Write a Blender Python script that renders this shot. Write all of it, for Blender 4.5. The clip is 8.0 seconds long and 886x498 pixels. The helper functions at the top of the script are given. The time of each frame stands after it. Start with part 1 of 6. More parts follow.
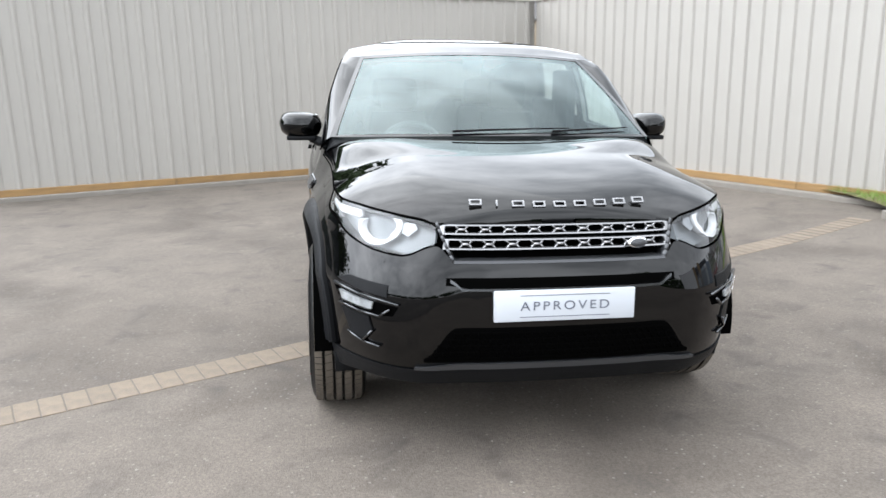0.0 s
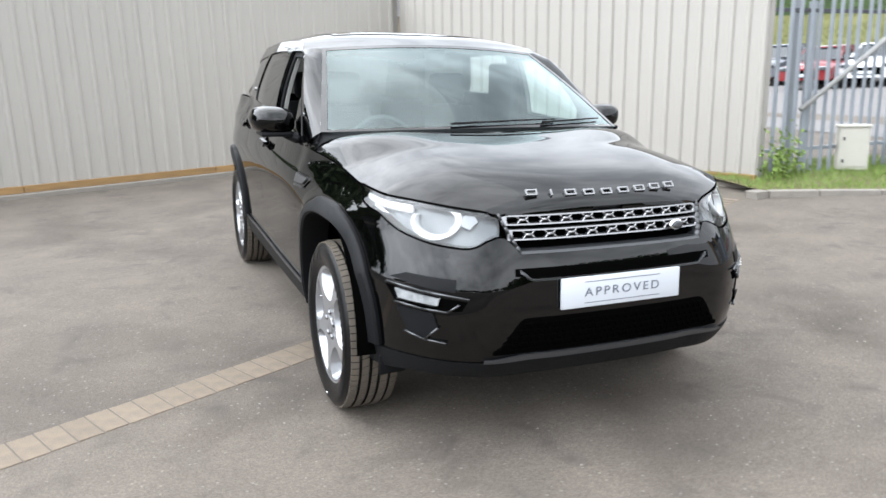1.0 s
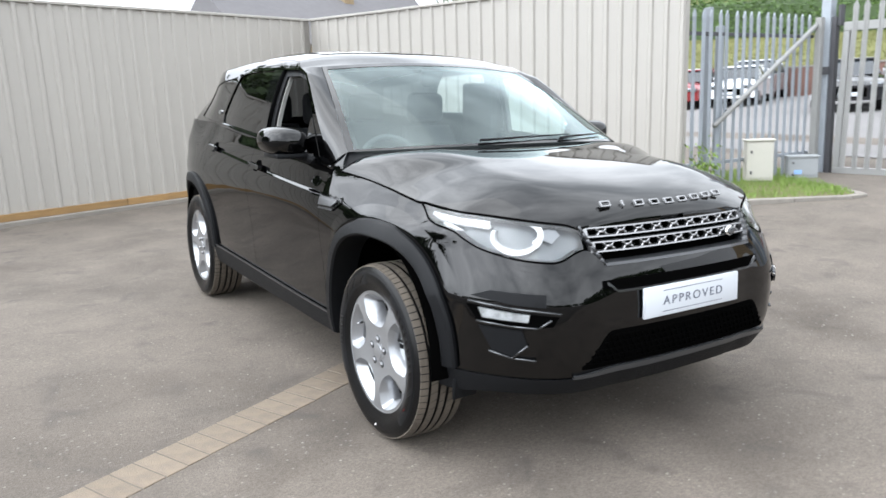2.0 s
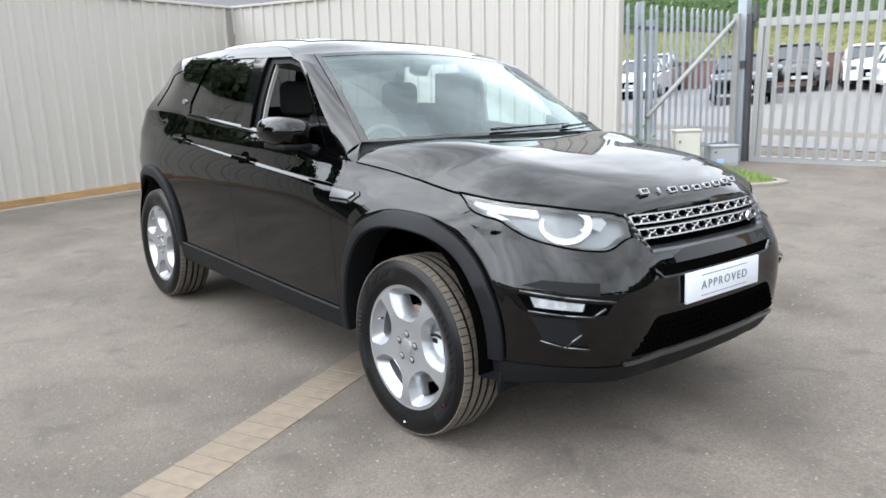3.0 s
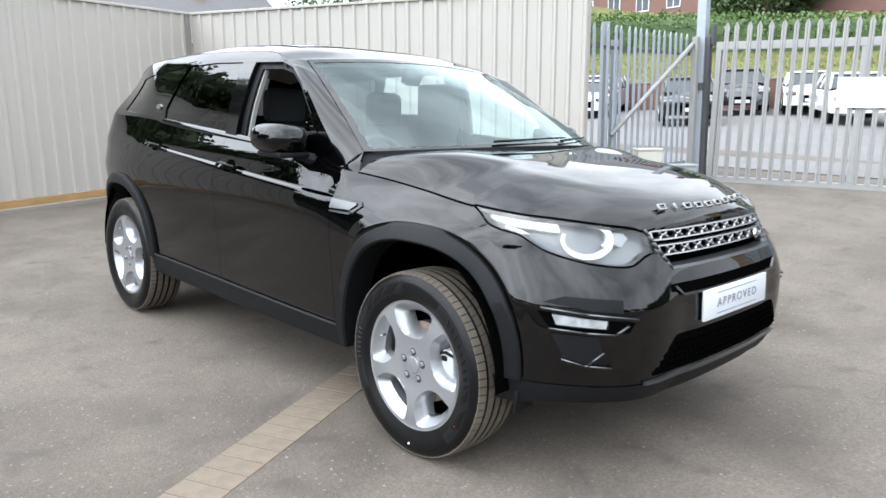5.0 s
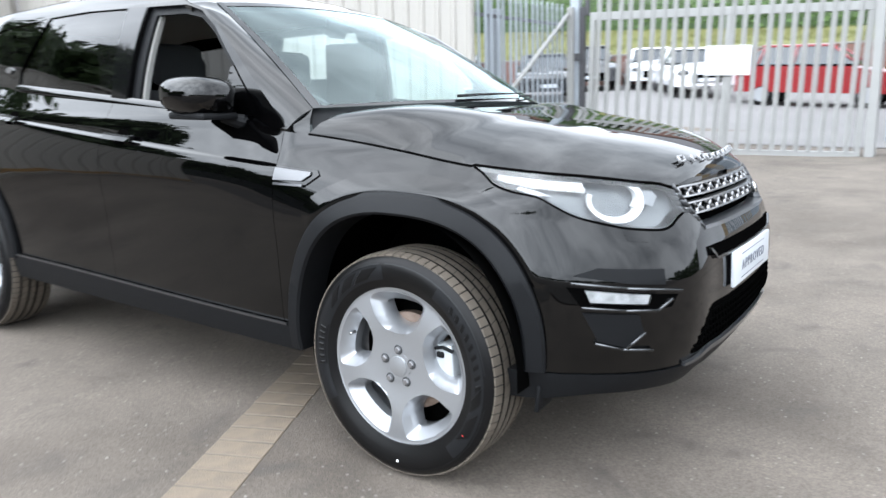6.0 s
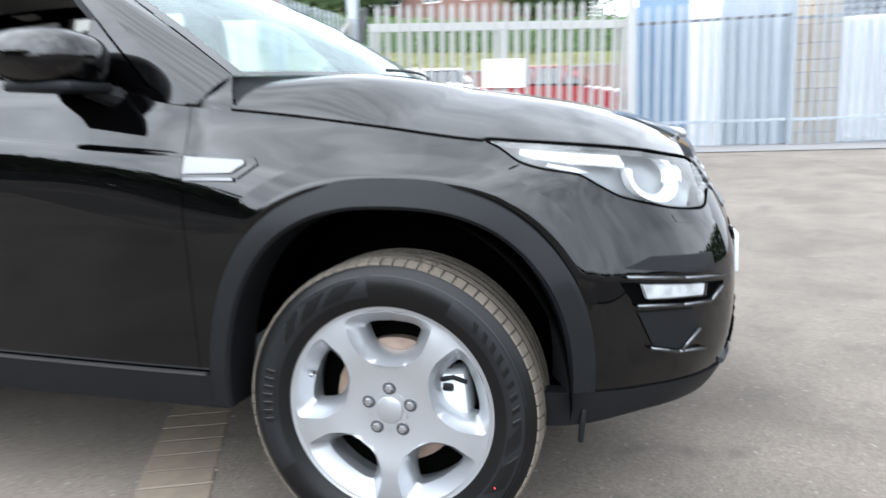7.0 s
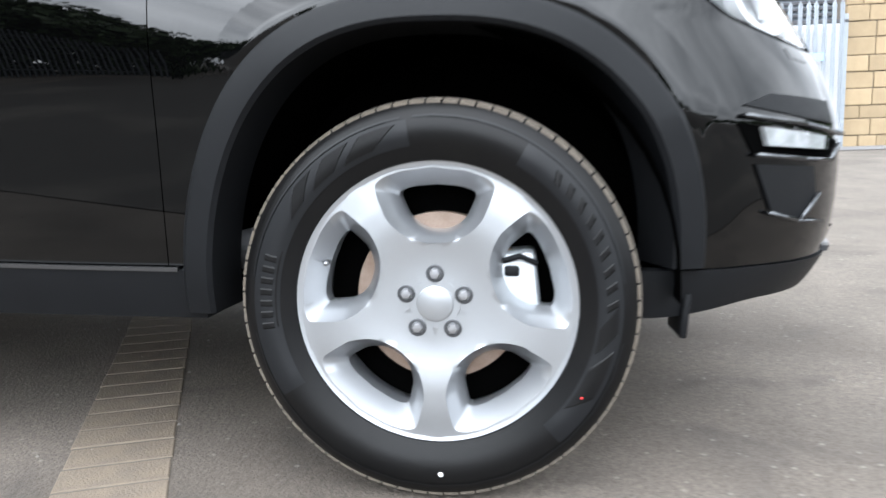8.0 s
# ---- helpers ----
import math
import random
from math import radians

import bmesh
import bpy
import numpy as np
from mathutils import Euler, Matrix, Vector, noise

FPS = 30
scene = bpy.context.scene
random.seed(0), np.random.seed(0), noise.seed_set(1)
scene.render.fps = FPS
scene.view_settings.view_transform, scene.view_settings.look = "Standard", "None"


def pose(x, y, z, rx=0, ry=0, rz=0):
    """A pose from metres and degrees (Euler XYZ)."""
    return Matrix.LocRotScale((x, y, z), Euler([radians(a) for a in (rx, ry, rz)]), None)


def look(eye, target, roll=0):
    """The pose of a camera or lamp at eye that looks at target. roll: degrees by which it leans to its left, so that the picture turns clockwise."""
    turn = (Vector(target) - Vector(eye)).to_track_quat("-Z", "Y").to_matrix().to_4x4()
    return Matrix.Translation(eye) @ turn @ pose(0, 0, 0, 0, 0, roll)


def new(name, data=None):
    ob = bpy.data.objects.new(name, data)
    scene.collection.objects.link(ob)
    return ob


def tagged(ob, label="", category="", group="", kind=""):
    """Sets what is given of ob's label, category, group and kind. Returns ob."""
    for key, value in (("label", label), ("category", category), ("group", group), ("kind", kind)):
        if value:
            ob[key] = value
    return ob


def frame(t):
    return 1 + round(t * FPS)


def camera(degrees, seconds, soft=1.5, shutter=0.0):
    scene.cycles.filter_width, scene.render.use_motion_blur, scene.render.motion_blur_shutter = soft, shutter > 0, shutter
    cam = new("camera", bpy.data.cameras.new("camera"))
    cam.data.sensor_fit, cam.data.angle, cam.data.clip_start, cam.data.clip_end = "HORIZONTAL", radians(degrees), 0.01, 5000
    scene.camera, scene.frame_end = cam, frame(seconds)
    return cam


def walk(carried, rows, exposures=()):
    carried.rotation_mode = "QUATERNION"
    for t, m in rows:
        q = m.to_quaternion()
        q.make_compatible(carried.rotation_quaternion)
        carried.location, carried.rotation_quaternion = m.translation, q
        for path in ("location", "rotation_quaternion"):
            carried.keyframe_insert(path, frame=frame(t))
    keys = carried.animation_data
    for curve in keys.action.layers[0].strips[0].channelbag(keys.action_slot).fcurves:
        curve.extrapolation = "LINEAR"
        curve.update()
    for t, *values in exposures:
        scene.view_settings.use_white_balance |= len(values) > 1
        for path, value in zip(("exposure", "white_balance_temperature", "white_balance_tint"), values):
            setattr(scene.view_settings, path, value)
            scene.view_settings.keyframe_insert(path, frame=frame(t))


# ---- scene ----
cam = camera(62.0, 8.0, soft=1.5, shutter=0.6)
PATH = [
    (0, (-0.82, -3.295, 1.312), (-0.524, -1.362, 0.896), -1.2),
    (0.5, (-1.2, -3.18, 1.305), (-0.682, -1.292, 0.897), -0.3),
    (1, (-1.631, -3.026, 1.31), (-0.878, -1.225, 0.875), -1.5),
    (1.5, (-1.934, -2.816, 1.292), (-1.027, -1.084, 0.869), -1.5),
    (1.7, (-2.065, -2.745, 1.288), (-1.096, -1.035, 0.915), -2.0),
    (2.8, (-2.536, -2.316, 1.293), (-1.315, -0.79, 0.864), -2.2),
    (3, (-2.608, -2.271, 1.292), (-1.348, -0.771, 0.884), -2.2),
    (3.5, (-2.714, -2.213, 1.306), (-1.412, -0.745, 0.918), -2.7),
    (4, (-2.741, -2.212, 1.303), (-1.416, -0.765, 0.914), -1.7),
    (5.3, (-2.705, -1.887, 1.241), (-1.316, -0.498, 0.862), -1.0),
    (5.5, (-2.667, -1.766, 1.212), (-1.249, -0.42, 0.79), -1.9),
    (6, (-2.648, -1.363, 1.152), (-1.03, -0.265, 0.732), -1.9),
    (6.5, (-2.606, -0.948, 1.084), (-0.891, -0.02, 0.64), -4.2),
    (7, (-2.486, -0.543, 1.014), (-0.583, -0.062, 0.633), -2.3),
    (7.5, (-2.352, -0.294, 0.779), (-0.406, -0.049, 0.389), -1.8),
    (8, (-2.189, -0.186, 0.605), (-0.231, 0.077, 0.295), -2.0),
]
LIGHT = [(0.0, -0.29, 6580, 9), (5.5, -0.21, 6420, 8), (6.2, -0.08, 6350, 8), (7.0, 0.05, 6320, 8), (8.0, 0.03, 6420, 8)]
walk(cam, [(t, look(eye, target, roll)) for t, eye, target, roll in PATH], LIGHT)

# ---- world, sun, exposure ----
world = bpy.data.worlds.new("overcast_sky")
scene.world = world
world.use_nodes = True
wn, wl = world.node_tree.nodes, world.node_tree.links
wn.clear()
sky = wn.new("ShaderNodeTexSky")
sky.sky_type, sky.sun_disc = "NISHITA", False
sky.sun_elevation, sky.sun_rotation = radians(65), radians(321)
sky.air_density, sky.dust_density, sky.ozone_density = 1.0, 4.0, 1.0
cloud_map, cloud = wn.new("ShaderNodeTexCoord"), wn.new("ShaderNodeTexNoise")
cloud.inputs["Scale"].default_value, cloud.inputs["Detail"].default_value, cloud.inputs["Roughness"].default_value = 3.0, 7.0, 0.58
wl.new(cloud_map.outputs["Generated"], cloud.inputs["Vector"])
ramp = wn.new("ShaderNodeValToRGB")
ramp.color_ramp.elements[0].position, ramp.color_ramp.elements[0].color = 0.33, (25.0, 27.0, 30.0, 1)
ramp.color_ramp.elements[1].position, ramp.color_ramp.elements[1].color = 0.67, (58.0, 61.0, 66.0, 1)
wl.new(cloud.outputs["Fac"], ramp.inputs["Fac"])
# an even cloud deck, a little brighter low down, where it thins
height, lift = wn.new("ShaderNodeSeparateXYZ"), wn.new("ShaderNodeMapRange")
wl.new(cloud_map.outputs["Generated"], height.inputs["Vector"])
lift.inputs["From Min"].default_value, lift.inputs["From Max"].default_value = 0.0, 1.0
lift.inputs["To Min"].default_value, lift.inputs["To Max"].default_value = 1.08, 1.0
wl.new(height.outputs["Z"], lift.inputs["Value"])
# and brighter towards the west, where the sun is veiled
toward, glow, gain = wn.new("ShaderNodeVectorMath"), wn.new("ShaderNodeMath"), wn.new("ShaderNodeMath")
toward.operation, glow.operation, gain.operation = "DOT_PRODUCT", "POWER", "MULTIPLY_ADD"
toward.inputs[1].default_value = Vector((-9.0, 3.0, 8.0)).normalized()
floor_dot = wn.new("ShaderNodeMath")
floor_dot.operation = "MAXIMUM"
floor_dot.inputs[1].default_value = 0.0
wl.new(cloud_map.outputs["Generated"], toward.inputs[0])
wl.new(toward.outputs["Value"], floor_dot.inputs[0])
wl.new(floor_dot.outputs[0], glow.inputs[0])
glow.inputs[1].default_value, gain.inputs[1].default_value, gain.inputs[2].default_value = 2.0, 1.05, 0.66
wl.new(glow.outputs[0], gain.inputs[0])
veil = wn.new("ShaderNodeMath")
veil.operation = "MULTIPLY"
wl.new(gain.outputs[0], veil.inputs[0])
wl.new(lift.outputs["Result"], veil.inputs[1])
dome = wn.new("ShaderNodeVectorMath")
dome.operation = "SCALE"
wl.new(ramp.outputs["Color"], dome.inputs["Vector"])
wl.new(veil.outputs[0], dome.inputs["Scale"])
mix = wn.new("ShaderNodeMix")
mix.data_type = "RGBA"
mix.inputs["Factor"].default_value = 0.9
wl.new(sky.outputs["Color"], mix.inputs["A"])
wl.new(dome.outputs["Vector"], mix.inputs["B"])
back, wout = wn.new("ShaderNodeBackground"), wn.new("ShaderNodeOutputWorld")
back.inputs["Strength"].default_value = 0.12
wl.new(mix.outputs["Result"], back.inputs["Color"])
wl.new(back.outputs["Background"], wout.inputs["Surface"])

sun = new("sun", bpy.data.lights.new("sun", "SUN"))
sun.data.energy, sun.data.angle, sun.data.color = 0.8, radians(70), (1.0, 0.97, 0.92)
sun.matrix_world = look((-4, 5, 14), (0, 0, 0))
scene.view_settings.exposure = 0.0


# ---- materials ----
def material(name, base, rough=0.6, metal=0.0, vary=0.0, scale=6.0, bump=0.0, bump_scale=80.0, second=None, coat=0.0,
             stretch=(1, 1, 1), random=0.0, spec=0.5, coat_rough=0.03, stain=None, stain_scale=0.7, stain_at=(0.52, 0.68)):
    """A surface: base colour, large-scale variation towards `second`, fine grain as bump, stains, object-to-object spread."""
    m = bpy.data.materials.new(name)
    m.use_nodes = True
    n, l = m.node_tree.nodes, m.node_tree.links
    p = n["Principled BSDF"]
    p.inputs["Roughness"].default_value, p.inputs["Metallic"].default_value = rough, metal
    p.inputs["Specular IOR Level"].default_value = spec
    p.inputs["Coat Weight"].default_value, p.inputs["Coat Roughness"].default_value = coat, coat_rough
    p.inputs["Base Color"].default_value = (*base, 1)
    if not (vary or bump or random or stain):
        return m
    tc, mp = n.new("ShaderNodeTexCoord"), n.new("ShaderNodeMapping")
    mp.inputs["Scale"].default_value = stretch
    l.new(tc.outputs["Object"], mp.inputs["Vector"])
    colour = None
    if vary:
        a = n.new("ShaderNodeTexNoise")
        a.inputs["Scale"].default_value, a.inputs["Detail"].default_value, a.inputs["Roughness"].default_value = scale, 8, 0.62
        l.new(mp.outputs["Vector"], a.inputs["Vector"])
        b = n.new("ShaderNodeTexNoise")
        b.inputs["Scale"].default_value, b.inputs["Detail"].default_value = scale * 17, 3
        l.new(mp.outputs["Vector"], b.inputs["Vector"])
        r1 = n.new("ShaderNodeMapRange")
        r1.inputs["From Min"].default_value, r1.inputs["From Max"].default_value = 0.3, 0.7
        l.new(a.outputs["Fac"], r1.inputs["Value"])
        ad = n.new("ShaderNodeMath")
        ad.operation = "MULTIPLY_ADD"
        ad.inputs[1].default_value = 0.55
        l.new(r1.outputs["Result"], ad.inputs[0])
        sc = n.new("ShaderNodeMath")
        sc.operation = "MULTIPLY"
        sc.inputs[1].default_value = 0.45
        l.new(b.outputs["Fac"], sc.inputs[0])
        l.new(sc.outputs[0], ad.inputs[2])
        mx = n.new("ShaderNodeMix")
        mx.data_type = "RGBA"
        other = second or tuple(c * (1 - vary) for c in base)
        mx.inputs["A"].default_value, mx.inputs["B"].default_value = (*base, 1), (*other, 1)
        l.new(ad.outputs[0], mx.inputs["Factor"])
        colour = mx.outputs["Result"]
    if stain:
        a = n.new("ShaderNodeTexNoise")
        a.inputs["Scale"].default_value, a.inputs["Detail"].default_value, a.inputs["Distortion"].default_value = stain_scale, 7, 0.5
        l.new(mp.outputs["Vector"], a.inputs["Vector"])
        r2 = n.new("ShaderNodeMapRange")
        r2.inputs["From Min"].default_value, r2.inputs["From Max"].default_value = stain_at
        l.new(a.outputs["Fac"], r2.inputs["Value"])
        mx = n.new("ShaderNodeMix")
        mx.data_type = "RGBA"
        l.new(r2.outputs["Result"], mx.inputs["Factor"])
        mx.inputs["A"].default_value, mx.inputs["B"].default_value = (*base, 1), (*stain, 1)
        if colour:
            l.new(colour, mx.inputs["A"])
        colour = mx.outputs["Result"]
    if random:
        oi, hs = n.new("ShaderNodeObjectInfo"), n.new("ShaderNodeHueSaturation")
        r3 = n.new("ShaderNodeMapRange")
        r3.inputs["To Min"].default_value, r3.inputs["To Max"].default_value = 1 - random, 1 + random
        l.new(oi.outputs["Random"], r3.inputs["Value"])
        l.new(r3.outputs["Result"], hs.inputs["Value"])
        hs.inputs["Color"].default_value = (*base, 1)
        if colour:
            l.new(colour, hs.inputs["Color"])
        colour = hs.outputs["Color"]
    if colour:
        l.new(colour, p.inputs["Base Color"])
    if bump:
        f, bp = n.new("ShaderNodeTexNoise"), n.new("ShaderNodeBump")
        f.inputs["Scale"].default_value, f.inputs["Detail"].default_value = bump_scale, 4
        l.new(mp.outputs["Vector"], f.inputs["Vector"])
        bp.inputs["Strength"].default_value, bp.inputs["Distance"].default_value = bump, 0.01
        l.new(f.outputs["Fac"], bp.inputs["Height"])
        l.new(bp.outputs["Normal"], p.inputs["Normal"])
    return m


def glass(name, tint, rough=0.0, alpha_mix=0.08, shine=(1, 1, 1)):
    """Thin glass: a see-through tint with a mirror-like skin."""
    m = bpy.data.materials.new(name)
    m.use_nodes = True
    n, l = m.node_tree.nodes, m.node_tree.links
    n.clear()
    tr, gl, fr = n.new("ShaderNodeBsdfTransparent"), n.new("ShaderNodeBsdfGlossy"), n.new("ShaderNodeLayerWeight")
    tr.inputs["Color"].default_value = (*tint, 1)
    gl.inputs["Roughness"].default_value, gl.inputs["Color"].default_value = rough, (*shine, 1)
    fr.inputs["Blend"].default_value = 0.5
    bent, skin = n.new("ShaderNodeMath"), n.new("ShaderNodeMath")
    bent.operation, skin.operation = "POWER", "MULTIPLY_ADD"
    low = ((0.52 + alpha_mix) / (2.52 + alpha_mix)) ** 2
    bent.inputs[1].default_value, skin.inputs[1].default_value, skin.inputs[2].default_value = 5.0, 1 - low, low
    l.new(fr.outputs["Facing"], bent.inputs[0])
    l.new(bent.outputs[0], skin.inputs[0])
    mx, o = n.new("ShaderNodeMixShader"), n.new("ShaderNodeOutputMaterial")
    l.new(skin.outputs[0], mx.inputs["Fac"])
    l.new(tr.outputs["BSDF"], mx.inputs[1])
    l.new(gl.outputs["BSDF"], mx.inputs[2])
    l.new(mx.outputs["Shader"], o.inputs["Surface"])
    return m


PAINT = material("black_car_paint", (0.0006, 0.0006, 0.0007), 0.3, 0.0, coat=1.0, spec=0.0, coat_rough=0.012)
PAINT.node_tree.nodes["Principled BSDF"].inputs["Coat IOR"].default_value = 1.455
GLOSS = material("gloss_black_trim", (0.003, 0.003, 0.0035), 0.06, spec=0.4, coat=0.1)
PLASTIC = material("grained_black_plastic", (0.0065, 0.007, 0.008), 0.5, vary=0.25, scale=9, bump=0.12, bump_scale=900, spec=0.14)
RUBBER = material("tyre_rubber", (0.003, 0.003, 0.0034), 0.32, vary=0.3, scale=12, bump=0.06, bump_scale=500, second=(0.006, 0.0059, 0.0058), spec=0.17)
TREAD = material("dusty_tread_rubber", (0.12, 0.098, 0.074), 0.85, vary=0.4, scale=14, bump=0.3, bump_scale=300, second=(0.06, 0.052, 0.043))
RUBBER_SHINE = material("polished_sidewall_lettering", (0.0065, 0.007, 0.008), 0.40, spec=0.24)
ALLOY = material("silver_alloy_paint", (0.335, 0.345, 0.36), 0.34, 0.7, coat=0.5, vary=0.04, scale=8)
NUT = material("steel_nut", (0.32, 0.32, 0.33), 0.35, 0.9)
SILVER = material("satin_silver_trim", (0.29, 0.29, 0.295), 0.28, 0.9)
SMOKE = material("smoked_chrome_trim", (0.09, 0.093, 0.097), 0.24, 0.9)
VENT = material("satin_grey_vent_trim", (0.125, 0.126, 0.13), 0.32, 0.9)
CHROME = material("chrome", (0.85, 0.86, 0.87), 0.06, 1.0)
DARKGREY = material("dark_grey_grille_frame", (0.05, 0.052, 0.056), 0.3, 0.4, coat=0.3)
# near-zero black that puts the shade of gaps, hollows and underside into the colour
SHADE_BLACK = material("recess_shade_black", (0.0015, 0.0015, 0.0015), 0.8, spec=0.0)
LAMP_SHELL = material("lamp_reflector", (0.20, 0.207, 0.217), 0.22, 0.95)
LAMP_WHITE = material("lamp_light_guide", (0.54, 0.547, 0.56), 0.25, 0.0)
LAMP_FOG = material("fog_lamp_reflector", (0.62, 0.64, 0.66), 0.2, 0.3, vary=0.75, scale=26)
LAMP_GREY = material("lamp_bezel_grey", (0.11, 0.118, 0.125), 0.3, 0.4)
CLEAR = glass("clear_lamp_cover", (0.97, 0.98, 0.98))
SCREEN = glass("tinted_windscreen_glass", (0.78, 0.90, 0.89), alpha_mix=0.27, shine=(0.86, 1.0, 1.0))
PRIVACY = glass("privacy_glass", (0.12, 0.125, 0.13), alpha_mix=0.1)
# far rear window's lighter copy of the privacy glass, to pass more daylight
REAR_GLASS = glass("cleared_rear_glass", (0.78, 0.82, 0.82), alpha_mix=0.0)
TRIM_CLOTH = material("dark_cabin_cloth", (0.02, 0.02, 0.022), 0.85, vary=0.3, scale=20, bump=0.2, bump_scale=300)
CABIN = material("dark_cabin_plastic", (0.03, 0.031, 0.033), 0.6, bump=0.1, bump_scale=500)
HEADLINER = material("pale_headliner", (0.5, 0.49, 0.46), 0.9)
PILLAR_TRIM = material("grey_pillar_trim", (0.21, 0.205, 0.195), 0.7)
PLATE = material("white_plate", (0.50, 0.525, 0.56), 0.35)
PLATE_INK = material("grey_plate_lettering", (0.12, 0.13, 0.16), 0.5)
DISC = material("brake_disc_steel", (0.30, 0.24, 0.20), 0.45, 0.7, vary=0.4, scale=20, second=(0.16, 0.10, 0.07))
CALIPER = material("pale_caliper_metal", (0.55, 0.58, 0.60), 0.45, 0.4, vary=0.2, scale=30)
RED = material("red_paint_dot", (0.55, 0.02, 0.02), 0.5)
WHITE_DOT = material("white_paint_dot", (0.8, 0.8, 0.8), 0.5)

ASPHALT = material("worn_asphalt", (0.147, 0.1225, 0.1015), 0.9, vary=0.3, scale=2.2, bump=0.45, bump_scale=150,
                   second=(0.073, 0.062, 0.051), stain=(0.050, 0.040, 0.031), stain_scale=0.75, stain_at=(0.50, 0.78))
an, al = ASPHALT.node_tree.nodes, ASPHALT.node_tree.links
ap = an["Principled BSDF"]
grit, grit_map, grit_mix, grit_pos = an.new("ShaderNodeTexNoise"), an.new("ShaderNodeMapRange"), an.new("ShaderNodeVectorMath"), an.new("ShaderNodeTexCoord")
grit.inputs["Scale"].default_value, grit.inputs["Detail"].default_value, grit.inputs["Roughness"].default_value = 95.0, 3.0, 0.75
grit_map.inputs["From Min"].default_value, grit_map.inputs["From Max"].default_value = 0.33, 0.67
grit_map.inputs["To Min"].default_value, grit_map.inputs["To Max"].default_value = 0.72, 1.28
grit_mix.operation = "SCALE"
tint = ap.inputs["Base Color"].links[0].from_socket
al.new(grit_pos.outputs["Object"], grit.inputs["Vector"])
al.new(grit.outputs["Fac"], grit_map.inputs["Value"])
al.new(tint, grit_mix.inputs[0])
al.new(grit_map.outputs["Result"], grit_mix.inputs["Scale"])
# dark drips and pale worn spots of a hand's width, and scattered pale chips
blot, blot_map, blot_mix = an.new("ShaderNodeTexNoise"), an.new("ShaderNodeMapRange"), an.new("ShaderNodeMix")
blot.inputs["Scale"].default_value, blot.inputs["Detail"].default_value, blot.inputs["Distortion"].default_value = 4.2, 6.0, 0.6
blot_map.inputs["From Min"].default_value, blot_map.inputs["From Max"].default_value, blot_map.inputs["To Max"].default_value = 0.57, 0.74, 0.75
blot_mix.data_type = "RGBA"
blot_mix.inputs["B"].default_value = (0.060, 0.051, 0.044, 1)
al.new(grit_pos.outputs["Object"], blot.inputs["Vector"])
al.new(blot.outputs["Fac"], blot_map.inputs["Value"])
al.new(blot_map.outputs["Result"], blot_mix.inputs["Factor"])
al.new(grit_mix.outputs["Vector"], blot_mix.inputs["A"])
chip, chip_map, chip_mix = an.new("ShaderNodeTexVoronoi"), an.new("ShaderNodeMapRange"), an.new("ShaderNodeMix")
chip.inputs["Scale"].default_value = 22.0
chip_map.inputs["From Min"].default_value, chip_map.inputs["From Max"].default_value = 0.16, 0.08
chip_map.inputs["To Min"].default_value, chip_map.inputs["To Max"].default_value = 0.0, 0.55
chip_mix.data_type = "RGBA"
chip_mix.inputs["B"].default_value = (0.22, 0.198, 0.176, 1)
al.new(grit_pos.outputs["Object"], chip.inputs["Vector"])
al.new(chip.outputs["Distance"], chip_map.inputs["Value"])
al.new(chip_map.outputs["Result"], chip_mix.inputs["Factor"])
al.new(blot_mix.outputs["Result"], chip_mix.inputs["A"])
al.new(chip_mix.outputs["Result"], ap.inputs["Base Color"])
# for the added unseen ground, kept dark so the paint mirrors less light
DIM_GROUND = material("dark_reflection_ground", (0.056, 0.049, 0.042), 0.9, vary=0.45, scale=1.6, bump=0.45, bump_scale=140, stain=(0.085, 0.075, 0.063), stain_scale=0.6)
YARD = material("pale_yard_asphalt", (0.165, 0.159, 0.157), 0.9, vary=0.25, scale=0.8, bump=0.4, bump_scale=90)
BRICK = material("buff_paving_brick", (0.208, 0.160, 0.113), 0.9, vary=0.35, scale=14, bump=0.4, bump_scale=160, random=0.07,
                 second=(0.108, 0.092, 0.076))
MORTAR = material("dirty_joint", (0.125, 0.106, 0.086), 0.95, vary=0.3, scale=20)
CLADDING = material("cream_metal_cladding", (0.345, 0.327, 0.298), 0.5, vary=0.06, scale=1.5, random=0.012, stretch=(1, 1, 0.15))
TIMBER = material("yellow_softwood_board", (0.348, 0.209, 0.077), 0.8, vary=0.5, scale=3, bump=0.3, bump_scale=60, stretch=(1, 1, 8),
                  second=(0.174, 0.104, 0.049), random=0.15)
CONCRETE = material("weathered_concrete", (0.237, 0.216, 0.188), 0.92, vary=0.35, scale=5, bump=0.4, bump_scale=90)
KERB = material("concrete_kerb", (0.251, 0.230, 0.202), 0.92, vary=0.35, scale=7, bump=0.4, bump_scale=110, random=0.08)
GALV = material("galvanised_steel", (0.29, 0.318, 0.347), 0.5, 0.35, vary=0.2, scale=9, random=0.08)
# darker copy of the galvanised steel, to dim the fence mirrored in the doors
DIM_GALV = material("dimmed_galvanised_steel", (0.15, 0.165, 0.175), 0.6, 0.3, vary=0.3, scale=9, random=0.1)
GATE_STEEL = material("pale_grey_gate_steel", (0.27, 0.27, 0.262), 0.55, 0.15, vary=0.15, scale=7, random=0.05)
GRASS = material("grass_blades", (0.10, 0.19, 0.03), 0.75, vary=0.5, scale=4, second=(0.20, 0.26, 0.06))
SOIL = material("soil_and_turf", (0.10, 0.12, 0.04), 0.95, vary=0.5, scale=6, bump=0.6, bump_scale=60, second=(0.13, 0.09, 0.05))
